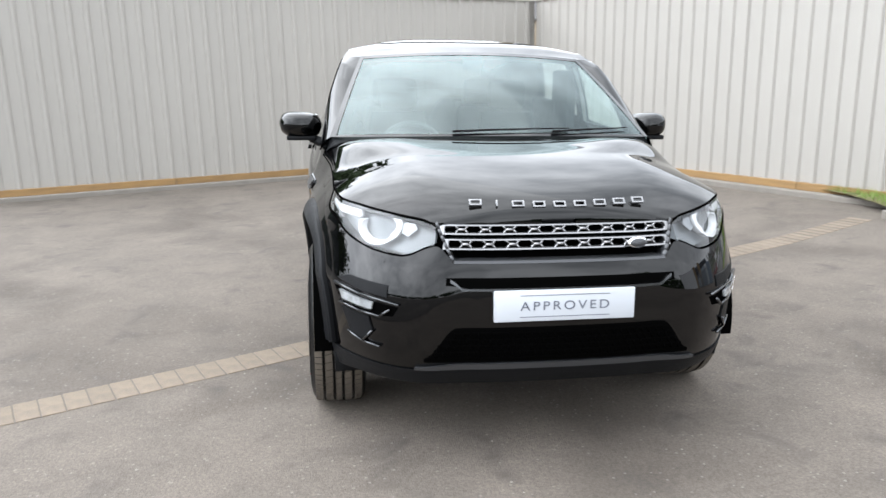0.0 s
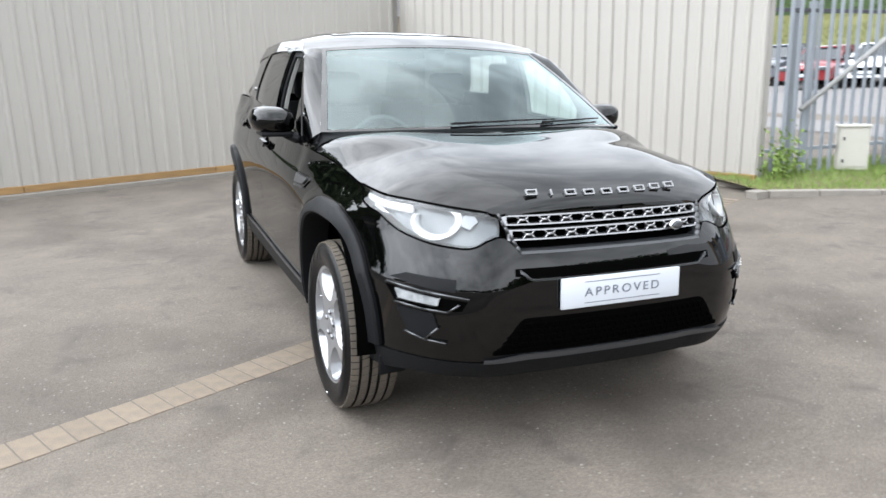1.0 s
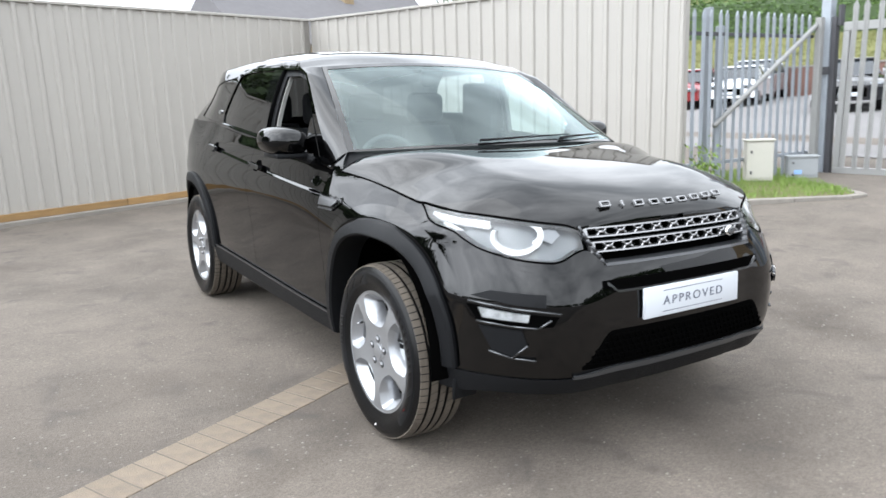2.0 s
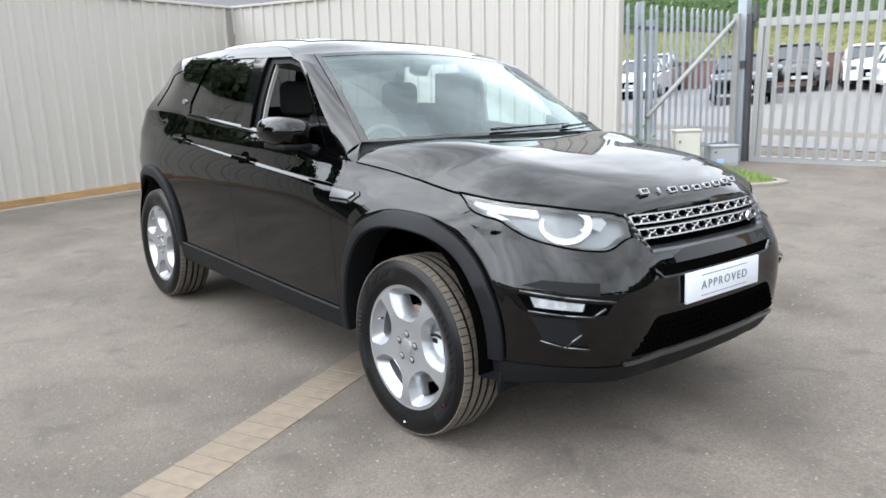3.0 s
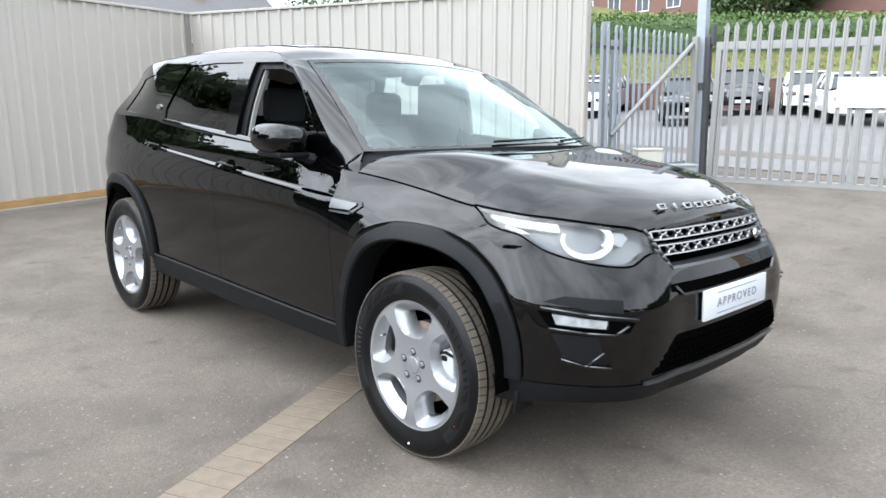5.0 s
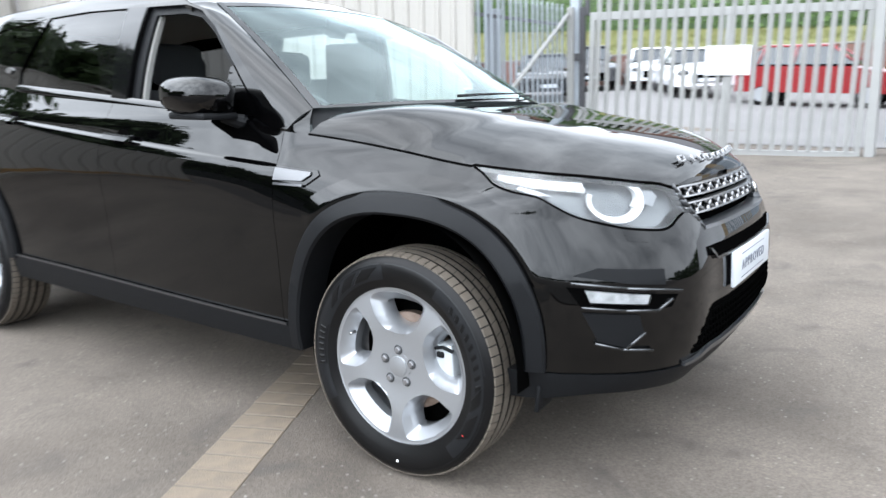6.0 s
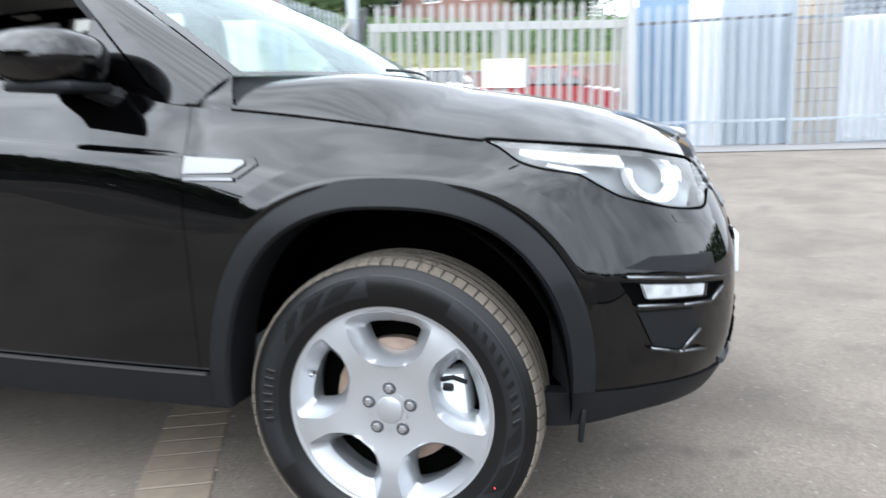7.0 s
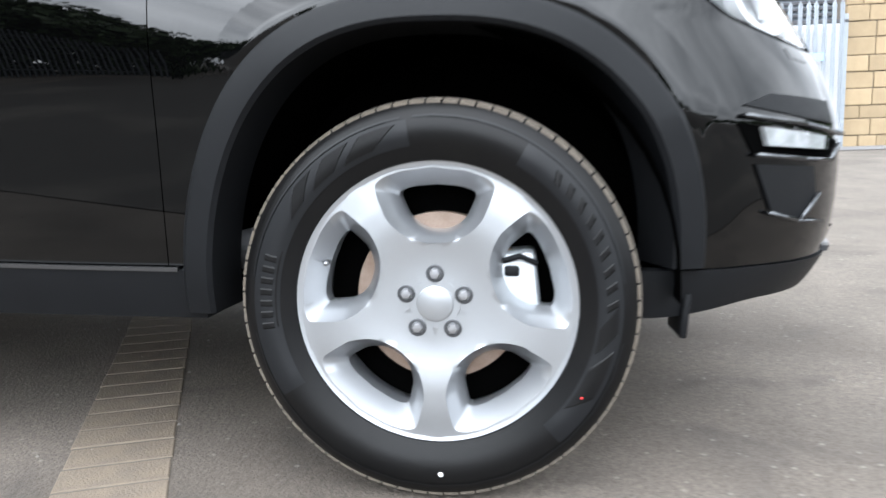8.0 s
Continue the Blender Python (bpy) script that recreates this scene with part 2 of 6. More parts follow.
BANK = material("mown_bank_grass", (0.080, 0.095, 0.024), 0.9, vary=0.4, scale=1.4, bump=0.6, bump_scale=40, second=(0.135, 0.125, 0.042))
LEAF = material("hedge_leaf", (0.035, 0.085, 0.016), 0.6, vary=0.5, scale=3, second=(0.09, 0.15, 0.03))
LEAF_DARK = material("tree_leaf", (0.022, 0.05, 0.012), 0.65, vary=0.5, scale=2, second=(0.05, 0.085, 0.02))
BARK = material("bark", (0.10, 0.075, 0.05), 0.9, vary=0.4, scale=8, bump=0.5, bump_scale=40)
CABINET = material("cream_cabinet_paint", (0.459, 0.445, 0.390), 0.5, vary=0.1, scale=8)
CABINET_GREY = material("grey_cabinet_paint", (0.292, 0.306, 0.313), 0.5, vary=0.15, scale=8)
SANDSTONE = material("buff_sandstone", (0.327, 0.247, 0.150), 0.9, vary=0.4, scale=5, bump=0.5, bump_scale=70, random=0.16,
                     second=(0.237, 0.174, 0.104))
RED_BRICK = material("red_brick", (0.165, 0.085, 0.065), 0.9, vary=0.4, scale=4, bump=0.4, bump_scale=60, second=(0.11, 0.065, 0.055))
SLATE = material("grey_slate_roof", (0.12, 0.115, 0.12), 0.8, vary=0.3, scale=3)
WHITE_PAINT = material("white_paint", (0.592, 0.600, 0.616), 0.5, vary=0.08, scale=3)
BLUE_PAINT = material("faded_blue_steel", (0.135, 0.203, 0.285), 0.55, vary=0.15, scale=4)
BLUEGREY = material("blue_grey_steel", (0.255, 0.295, 0.335), 0.55, vary=0.12, scale=4)
SIGN_WHITE = material("white_sign_board", (0.55, 0.56, 0.57), 0.45)
SIGN_BLUE = material("blue_sign_board", (0.25, 0.42, 0.75), 0.45)
DARK_STEEL = material("dark_channel_steel", (0.06, 0.06, 0.065), 0.6, 0.3)
WINDOW_DARK = material("dark_window", (0.02, 0.025, 0.03), 0.1)
CAR_COLOURS = {"white": material("white_car_paint", (0.72, 0.73, 0.75), 0.15, coat=0.8), "red": material("red_car_paint", (0.18, 0.012, 0.015), 0.15, coat=0.8),
               "silver": material("silver_car_paint", (0.40, 0.42, 0.45), 0.2, 0.5, coat=0.8), "blue": material("blue_car_paint", (0.05, 0.08, 0.16), 0.15, coat=0.8),
               "black": material("black_parked_paint", (0.008, 0.008, 0.01), 0.15, coat=0.8),
               "grey": material("grey_car_paint", (0.16, 0.17, 0.19), 0.2, 0.4, coat=0.8)}


# ---- mesh helpers ----
def part(name, bm, mat, parent=None, label="", smooth_shade=True, at=None):
    """Links a bmesh as one mesh object under a thing or a part."""
    me = bpy.data.meshes.new(name)
    if smooth_shade:
        bm.normal_update()
        for e in bm.edges:
            if len(e.link_faces) == 2 and e.calc_face_angle() > 0.62:
                e.smooth = False
    bm.to_mesh(me)
    bm.free()
    if smooth_shade:
        me.polygons.foreach_set("use_smooth", [True] * len(me.polygons))
    me.materials.append(mat)
    ob = new(name, me)
    ob.parent = parent
    if at is not None:
        ob.matrix_basis = at
    if label:
        tagged(ob, label)
    return ob


def share(name, me, parent, at):
    ob = new(name, me)
    ob.parent = parent
    ob.matrix_basis = at
    return ob


def thing(name, at, label, category, group="", kind=""):
    ob = new(name)
    ob.empty_display_size = 0.1
    ob.matrix_basis = at
    return tagged(ob, label, category, group, kind)


def add_box(bm, lo, hi, m=None, bevel=0.0):
    m = m or Matrix.Identity(4)
    v = [bm.verts.new(m @ Vector((x, y, z))) for x in (lo[0], hi[0]) for y in (lo[1], hi[1]) for z in (lo[2], hi[2])]
    f = [bm.faces.new([v[i] for i in q]) for q in ((0, 1, 3, 2), (4, 6, 7, 5), (0, 4, 5, 1), (2, 3, 7, 6), (0, 2, 6, 4), (1, 5, 7, 3))]
    if bevel:
        bmesh.ops.bevel(bm, geom=list({e for q in f for e in q.edges}), offset=bevel, segments=2, affect="EDGES", profile=0.5)


def box(lo, hi, bevel=0.0, m=None):
    bm = bmesh.new()
    add_box(bm, lo, hi, m, bevel)
    return bm


def add_grid(bm, pts, close_u=False, close_v=False, flip=False):
    """Quads over rows of points."""
    rows = [[bm.verts.new(p) for p in r] for r in pts]
    nu, nv = len(rows), len(rows[0])
    for i in range(nu if close_u else nu - 1):
        for j in range(nv if close_v else nv - 1):
            q = (rows[i][j], rows[(i + 1) % nu][j], rows[(i + 1) % nu][(j + 1) % nv], rows[i][(j + 1) % nv])
            if len(set(q)) == 4:
                bm.faces.new(q[::-1] if flip else q)
    return rows


def add_tube(bm, path, radius, n=8, cap=True):
    """A round bar along points; radius is a number or one for each point."""
    path = [Vector(p) for p in path]
    rows = []
    up = Vector((0.0, 0.0, 1.0))
    for i, p in enumerate(path):
        d = (path[min(i + 1, len(path) - 1)] - path[max(i - 1, 0)]).normalized()
        a = d.cross(up if abs(d.z) < 0.95 else Vector((1, 0, 0))).normalized()
        b = d.cross(a)
        r = radius[i] if isinstance(radius, (list, tuple)) else radius
        rows.append([p + (a * math.cos(2 * math.pi * k / n) + b * math.sin(2 * math.pi * k / n)) * r for k in range(n)])
    g = add_grid(bm, rows, close_v=True)
    if cap:
        bm.faces.new(g[0])
        bm.faces.new(g[-1][::-1])


def add_lathe(bm, profile, n=64, axis="x", m=None):
    """Turns (along, radius) pairs round an axis."""
    m = m or Matrix.Identity(4)
    rows = []
    for k in range(n):
        a = 2 * math.pi * k / n
        rows.append([m @ Vector((h, r * math.cos(a), r * math.sin(a))) for h, r in profile])
    add_grid(bm, rows, close_u=True)


def add_prism(bm, outline, depth, m=None, bevel=0.0):
    """A flat outline in local x, z pushed along local y."""
    m = m or Matrix.Identity(4)
    a = [bm.verts.new(m @ Vector((x, 0, z))) for x, z in outline]
    b = [bm.verts.new(m @ Vector((x, depth, z))) for x, z in outline]
    n = len(a)
    fs = [bm.faces.new(a), bm.faces.new(b[::-1])]
    fs += [bm.faces.new((a[i], b[i], b[(i + 1) % n], a[(i + 1) % n])) for i in range(n)]
    if bevel:
        bmesh.ops.bevel(bm, geom=list({e for q in fs[:2] for e in q.edges}), offset=bevel, segments=2, affect="EDGES")
    return fs


def fix(bm):
    bmesh.ops.recalc_face_normals(bm, faces=bm.faces[:])
    return bm
# ---- car body shape: contour in plan and profiles in height, in metres, local to the car ----
def lerp(a, b, t):
    return a + (b - a) * t


def smooth(a, b, v):
    t = min(1.0, max(0.0, (v - a) / (b - a)))
    return t * t * (3 - 2 * t)


def curve(keys, v):
    """Smooth (monotone cubic) curve through (v, value) pairs."""
    if v <= keys[0][0]:
        return keys[0][1]
    n = len(keys)
    for i in range(n - 1):
        a, b = keys[i], keys[i + 1]
        if v <= b[0]:
            h = b[0] - a[0]
            d = (b[1] - a[1]) / h
            dl = (a[1] - keys[i - 1][1]) / (a[0] - keys[i - 1][0]) if i else d
            dr = (keys[i + 2][1] - b[1]) / (keys[i + 2][0] - b[0]) if i + 2 < n else d
            m0 = 0 if dl * d <= 0 else 2 * dl * d / (dl + d)
            m1 = 0 if dr * d <= 0 else 2 * dr * d / (dr + d)
            t = (v - a[0]) / h
            return (a[1] * (1 + 2 * t) * (1 - t) ** 2 + b[1] * t * t * (3 - 2 * t)
                    + h * (m0 * t * (1 - t) ** 2 - m1 * t * t * (1 - t)))
    return keys[-1][1]


PLAN = [(0.0, -0.868), (0.15, -0.866), (0.30, -0.858), (0.45, -0.832), (0.58, -0.779), (0.683, -0.705), (0.768, -0.606),
        (0.838, -0.488), (0.884, -0.35), (0.912, -0.18), (0.930, 0.0), (0.943, 0.5), (0.948, 1.0), (0.950, 1.6), (0.950, 2.2),
        (0.944, 2.6), (0.922, 2.88), (0.88, 3.12), (0.79, 3.32), (0.62, 3.48), (0.36, 3.57), (0.0, 3.60)]


def contour_table():
    pts = [(-PLAN[1][0], PLAN[1][1])] + PLAN + [(-PLAN[-2][0], PLAN[-2][1])]
    out = []
    for i in range(1, len(pts) - 2):
        p0, p1, p2, p3 = pts[i - 1], pts[i], pts[i + 1], pts[i + 2]
        for k in range(24):
            t = k / 24
            out.append([0.5 * (2 * p1[j] + (p2[j] - p0[j]) * t + (2 * p0[j] - 5 * p1[j] + 4 * p2[j] - p3[j]) * t * t
                               + (3 * p1[j] - p0[j] - 3 * p2[j] + p3[j]) * t ** 3) for j in (0, 1)])
    out.append(list(PLAN[-1]))
    out = np.array(out)
    d = np.gradient(out, axis=0)
    d /= np.linalg.norm(d, axis=1)[:, None]
    arc = np.concatenate([[0], np.cumsum(np.linalg.norm(np.diff(out, axis=0), axis=1))])
    # the nose's marks are laid out on a slightly shorter scale than the true length round the corner
    arc = np.interp(arc, (0.0, 0.589, 0.868, 1.231, 11.231), (0.0, 0.55, 0.838, 1.185, 11.185))
    return arc, out, np.stack([d[:, 1], -d[:, 0]], 1)


ARC, CON, NOR = contour_table()


def s_at_y(y):
    return float(np.interp(y, CON[:, 1], ARC))


SIDE = [(0.25, 0.085), (0.33, 0.061), (0.42, 0.042), (0.52, 0.034), (0.65, 0.0245), (0.77, 0.013), (0.85, 0.0052), (0.92, 0.0), (0.985, 0.009),
        (1.03, 0.022), (1.10, 0.042), (1.16, 0.078), (1.25, 0.13)]
FRONT = [(0.25, 0.16), (0.31, 0.10), (0.37, 0.05), (0.43, 0.02), (0.50, 0.005), (0.60, 0.0), (0.70, 0.006), (0.78, 0.022),
         (0.84, 0.047), (0.90, 0.079), (0.96, 0.118), (1.0, 0.158), (1.1, 0.27)]
REAR = [(0.25, 0.06), (0.42, 0.0), (0.7, 0.0), (0.8, 0.02), (1.0, 0.025), (1.25, 0.04)]


# how far the wing's shoulder rakes in over the wheel
HAUNCH = [(-0.5, 0.074), (-0.3, 0.096), (-0.1, 0.105), (0.1, 0.093), (0.3, 0.064), (0.47, 0.036), (0.62, 0.018), (0.8, 0.007), (1.05, 0.0)]


def crease(y):
    return 0.962 + 0.066 * (y - 0.47)


def body(s, z, out=0.0):
    """Point of the body's right half at arc length s along the plan's outline and height z; x is positive here."""
    cx, cy = np.interp(s, ARC, CON[:, 0]), np.interp(s, ARC, CON[:, 1])
    nx, ny = np.interp(s, ARC, NOR[:, 0]), np.interp(s, ARC, NOR[:, 1])
    f, r = smooth(0.35, 0.95, -ny), smooth(0.4, 0.9, ny)
    inset = curve(SIDE, z) * (1 - 0.45 * smooth(2.6, 3.15, cy) * smooth(0.95, 1.1, z)) * (1 - f - r) + curve(FRONT, z) * f + curve(REAR, z) * r
    # the nose's shoulder rakes back over the wheel as well
    slant = min(1.0, max(0.0, (z - 0.692) / 0.178))
    low, fore = 0.030 * slant, smooth(-0.08, -0.34, cy)
    rake = curve(HAUNCH, cy)
    inset += (1 - f) * lerp(rake * smooth(0.79, 1.07, z), low + (rake - 0.030) * smooth(0.85, 1.07, z), fore)
    # full lower corners of the bumper
    inset -= 0.027 * smooth(0.30, 0.52, s) * smooth(1.16, 0.86, s) * (1 - slant)
    # a ledge along the doors at handle height
    zc = crease(cy)
    inset += 0.011 * smooth(zc, zc + 0.012, z) * smooth(0.42, 0.56, cy) * smooth(2.65, 2.3, cy)
    return (float(cx + nx * (out - inset)), float(cy + ny * (out - inset)), z)


def arch(y, yc, half, top, foot=0.36):
    """Height of a wheel arch's edge over y: a squared circle."""
    t = abs(y - yc) / half
    return foot if t >= 1 else foot + (top - foot) * (1 - t ** 2.6) ** (1 / 2.2)


BELT = [(-0.752, 0.955), (-0.5, 0.985), (-0.22, 1.006), (0.02, 1.038), (0.28, 1.070), (0.55, 1.095), (1.0, 1.132), (1.6, 1.172),
        (2.2, 1.208), (2.8, 1.235), (3.7, 1.25)]


# ---- the black car: it stands on a slight fall, nose lower ----
CAR = pose(-0.019, 0.036, -0.0825, 1.535, 1.55, -0.5)
car = thing("car", CAR, "glossy black sport utility car with silver wheels, one window open", "car")


def shell(s, z, out=0.0):
    """Body surface; s runs from the middle of the nose, positive along the driver's side."""
    x, y, z = body(abs(s), z, out)
    return Vector((-x if s > 0 else x, y, z))


def ramp_list(a, b, step):
    n = max(2, math.ceil(abs(b - a) / step))
    return [a + (b - a) * i / n for i in range(n + 1)]


def panel(svals, low, high, nz=16, out=0.0, depth=0.007, ledge=False):
    """A sheet of the body between two heights, with its edges turned in."""
    b = bmesh.new()
    if ledge:
        nz = 24
        sz = []
        for s in svals:
            lo, hi, zc = low(abs(s)), high(abs(s)), crease(y_of(abs(s)))
            zs = [lerp(lo, zc - 0.002, j / 14) for j in range(14)] + [zc - 0.002 + 0.0045 * j for j in range(4)] + [lerp(zc + 0.016, hi, j / 6) for j in range(7)]
            sz.append([(s, z) for z in zs])
    else:
        sz = [[(s, lerp(low(abs(s)), high(abs(s)), j / nz)) for j in range(nz + 1)] for s in svals]
    rows = add_grid(b, [[shell(s, z, out) for s, z in r] for r in sz], flip=True)
    n, m = len(rows), nz + 1
    ring = [(i, 0) for i in range(n)] + [(n - 1, j) for j in range(1, m)] + [(i, m - 1) for i in range(n - 2, -1, -1)] + [(0, j) for j in range(m - 2, 0, -1)]
    inner = [b.verts.new(shell(*sz[i][j], out - depth)) for i, j in ring]
    k = len(ring)
    for t in range(k):
        (i, j), (i2, j2) = ring[t], ring[(t + 1) % k]
        b.faces.new((rows[i][j], inner[t], inner[(t + 1) % k], rows[i2][j2]))
    return fix(b)


def sides(name, s0, s1, low, high, mat, parent, step=0.02, nz=16, out=0.0, depth=0.007, label="", ledge=False):
    obs = []
    for lo, hi in ((s0, s1), (-s1, -s0)):
        obs.append(part(name, panel(ramp_list(lo, hi, step), low, high, nz, out, depth, ledge), mat, parent, label))
    return obs


def ribbon(s0, s1, z0, z1, out, thick, step=0.02):
    """A bar of even thickness that follows the nose; heights may be functions of s."""
    f0 = z0 if callable(z0) else (lambda s: z0)
    f1 = z1 if callable(z1) else (lambda s: z1)
    b = bmesh.new()
    rows = []
    for s in ramp_list(s0, s1, step):
        a, c = f0(s), f1(s)
        rows.append([shell(s, a, out - thick), shell(s, a, out), shell(s, c, out), shell(s, c, out - thick)])
    gg = add_grid(b, rows, close_v=True)
    b.faces.new(gg[0])
    b.faces.new(gg[-1][::-1])
    return fix(b)


def y_of(s):
    return float(np.interp(s, ARC, CON[:, 1]))


FRONT_AXLE, REAR_AXLE = 0.0, 2.741
HL_LOW = [(0.40, 0.868), (0.45, 0.868), (0.49, 0.857), (0.535, 0.836), (0.57, 0.83), (0.69, 0.838), (0.79, 0.855), (0.86, 0.872), (0.92, 0.90), (0.97, 0.925), (1.05, 0.938),
          (1.10, 0.952), (1.15, 0.985), (1.19, 1.004)]


def hl_low(s):
    return curve(HL_LOW, s)


def top_line(s):
    return curve(BELT, y_of(s))


def seam(s):
    return lerp(0.945, 0.868, smooth(1.10, 1.23, s))


def arch_line(s):
    y = y_of(s)
    return max(arch(y, FRONT_AXLE - 0.034, 0.464, 0.890, 0.36), arch(y, REAR_AXLE, 0.444, 0.868, 0.42))


def sill_top(s):
    return 0.418 + 0.02 * smooth(0.4, 2.2, y_of(s))


GAP = 0.0022
S_DOOR, S_MID, S_REAR, S_TAIL = s_at_y(0.475), s_at_y(1.475), s_at_y(2.40), s_at_y(3.22)


def bumper_top(s):
    if s < 0.36:
        return 0.812
    if s < 0.44:
        return lerp(0.812, 0.866, smooth(0.36, 0.44, s))
    if s < 1.10:
        return hl_low(s) - GAP
    return min(hl_low(s) - GAP, seam(s) - GAP)


def bumper_low(s):
    return max(0.42 + 0.012 * smooth(0.6, 0.2, s), arch_line(s) if s > 0.9 else 0)


svals = ramp_list(-1.235, 1.235, 0.0155)
part("front_bumper", panel(svals, bumper_low, bumper_top, 26), PAINT, car)


def chin_low(s):
    return 0.352 - 0.024 * smooth(0.75, 1.02, s)


part("bumper_skirt", panel(ramp_list(-1.045, 1.045, 0.016), chin_low, lambda s: bumper_low(min(s, 0.9)) - 0.002, 8, 0.006, 0.05), PLASTIC, car, "grained black plastic lower bumper")

def wing_low(s):
    low = max(arch_line(s), sill_top(s), seam(s) + GAP if s < 1.24 else 0)
    return min(low, wing_top(s) - 0.001)


def wing_top(s):
    top = curve(BELT, body(s, 1.0)[1]) - 0.003
    return min(top, hl_low(s) - GAP) if s < 1.188 else top


sides("front_wing", 1.095, S_DOOR - GAP, wing_low, wing_top, PAINT, car, 0.0125, 20)
sides("front_door", S_DOOR, S_MID - GAP, sill_top, lambda s: top_line(s) + 0.012, PAINT, car, 0.02, ledge=True)
sides("rear_door", S_MID, S_REAR - GAP, lambda s: max(sill_top(s), arch_line(s)), lambda s: top_line(s) + 0.012, PAINT, car, 0.018, ledge=True)
sides("rear_wing", S_REAR, S_TAIL, lambda s: max(0.46, arch_line(s)), lambda s: top_line(s) + 0.012, PAINT, car, 0.018, 20)
part("tail_panel", panel([s for s in ramp_list(S_TAIL + GAP, ARC[-1], 0.03)], lambda s: 0.42, lambda s: 1.25, 16), PAINT, car)
part("tail_panel", panel([-s for s in ramp_list(ARC[-1], S_TAIL + GAP, 0.03)], lambda s: 0.42, lambda s: 1.25, 16), PAINT, car)
# black strips behind the door gaps, with the gaps' shade in their colour
for sm in (S_DOOR, S_MID, S_REAR):
    sides("door_gap_shade", sm - 0.014, sm + 0.012, lambda s: max(0.43, arch_line(s) + 0.01), lambda s: top_line(s), SHADE_BLACK, car, 0.013, 20, -0.0045, 0.004)
sides("sill", s_at_y(0.405), s_at_y(2.33), lambda s: 0.322, lambda s: sill_top(s) - GAP, PLASTIC, car, 0.04, 6, 0.012, 0.06, "grained black plastic sill")
# thin metal strip added as the bright sky line on the sill's ledge
sides("sill_glint", s_at_y(0.45), s_at_y(2.3), lambda s: sill_top(s) - 0.004, lambda s: sill_top(s) + 0.0035, VENT, car, 0.05, 1, 0.016, 0.01)


# wheel-arch trims: a plastic band round each opening
def arch_trim(yc, sign, top_in, top_out, foot_f, foot_r, wide=0.0):
    b = bmesh.new()
    rows = []
    for i in range(65):
        t = i / 64
        a = math.pi * t
        row = []
        for half, top, out in ((0.390, top_in - 0.004, -0.10), (0.396, top_in, 0.022), (0.404, top_in + 0.008, 0.03), (0.446, top_out - 0.012, 0.024), (0.455, top_out, 0.015), (0.457, top_out + 0.002, -0.006)):
            c = math.cos(a)
            foot = foot_f if c > 0 else foot_r
            cc, ss = abs(c) ** (0.80), math.sin(a) ** (0.88)
            y = yc - math.copysign((half + wide) * cc, c)
            z = foot + (top - foot) * ss
            if half > 0.44:
                z += 0.009 * smooth(0.27, 0.19, abs(c))   # a flat raised piece at the crown
            row.append(shell(sign * s_at_y(y), z, out))
        rows.append(row)
    add_grid(b, rows, flip=sign > 0)
    return b


def arch_flare(yc, sign, top_out, foot_f, foot_r, wide, limit):
    """The wing's own lip round the trim: it turns out and down, then falls back into the panel."""
    b = bmesh.new()
    rows = []
    for i in range(73):
        a = math.pi * lerp(0.13, 0.76, i / 72)
        c = math.cos(a)
        row = []
        for grow, rise, out in ((-0.004, -0.004, 0.0), (0.004, 0.003, 0.0024), (0.012, 0.007, 0.0046), (0.019, 0.011, 0.0062), (0.024, 0.014, 0.0066), (0.034, 0.022, 0.0056), (0.050, 0.036, 0.0034), (0.068, 0.054, 0.0012), (0.088, 0.074, -0.0014)):
            foot = foot_f if c > 0 else foot_r
            y = min(limit, yc - math.copysign((0.455 + wide + grow) * abs(c) ** 0.80, c))
            row.append(shell(sign * s_at_y(y), foot + (top_out + rise - foot) * math.sin(a) ** 0.88, lerp(-0.002, out, smooth(0.0, 0.10, i / 72) * smooth(1.0, 0.88, i / 72))))
        rows.append(row)
    add_grid(b, rows, flip=sign > 0)
    return b


for sign in (1, -1):
    part("wheel_arch_trim", fix(arch_trim(FRONT_AXLE - 0.034, sign, 0.850, 0.907, 0.425, 0.335, 0.020)), PLASTIC, car, "grained black plastic wheel-arch trim")
    part("arch_lip", fix(arch_flare(FRONT_AXLE - 0.034, sign, 0.907, 0.425, 0.335, 0.020, 0.467)), PAINT, car)
    part("wheel_arch_trim", fix(arch_trim(REAR_AXLE, sign, 0.825, 0.881, 0.42, 0.42)), PLASTIC, car, "grained black plastic wheel-arch trim")
    # liners coloured near-black, so the arch's shade is painted in
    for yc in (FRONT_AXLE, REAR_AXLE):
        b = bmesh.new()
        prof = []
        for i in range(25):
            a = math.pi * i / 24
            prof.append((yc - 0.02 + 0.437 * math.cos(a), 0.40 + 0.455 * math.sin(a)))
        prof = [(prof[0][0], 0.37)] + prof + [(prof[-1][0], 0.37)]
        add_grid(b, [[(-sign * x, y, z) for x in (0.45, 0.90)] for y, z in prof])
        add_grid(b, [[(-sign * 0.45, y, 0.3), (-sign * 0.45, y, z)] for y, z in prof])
        part("arch_liner", b, SHADE_BLACK, car)
# underbody and engine space as black blocks, painted as dark as their shade
part("floor_pan", box((-0.66, -0.45, 0.31), (0.66, 3.2, 0.36), 0.02), SHADE_BLACK, car)
part("engine_bay", box((-0.44, -0.55, 0.36), (0.44, 0.5, 0.78), 0.02), SHADE_BLACK, car)
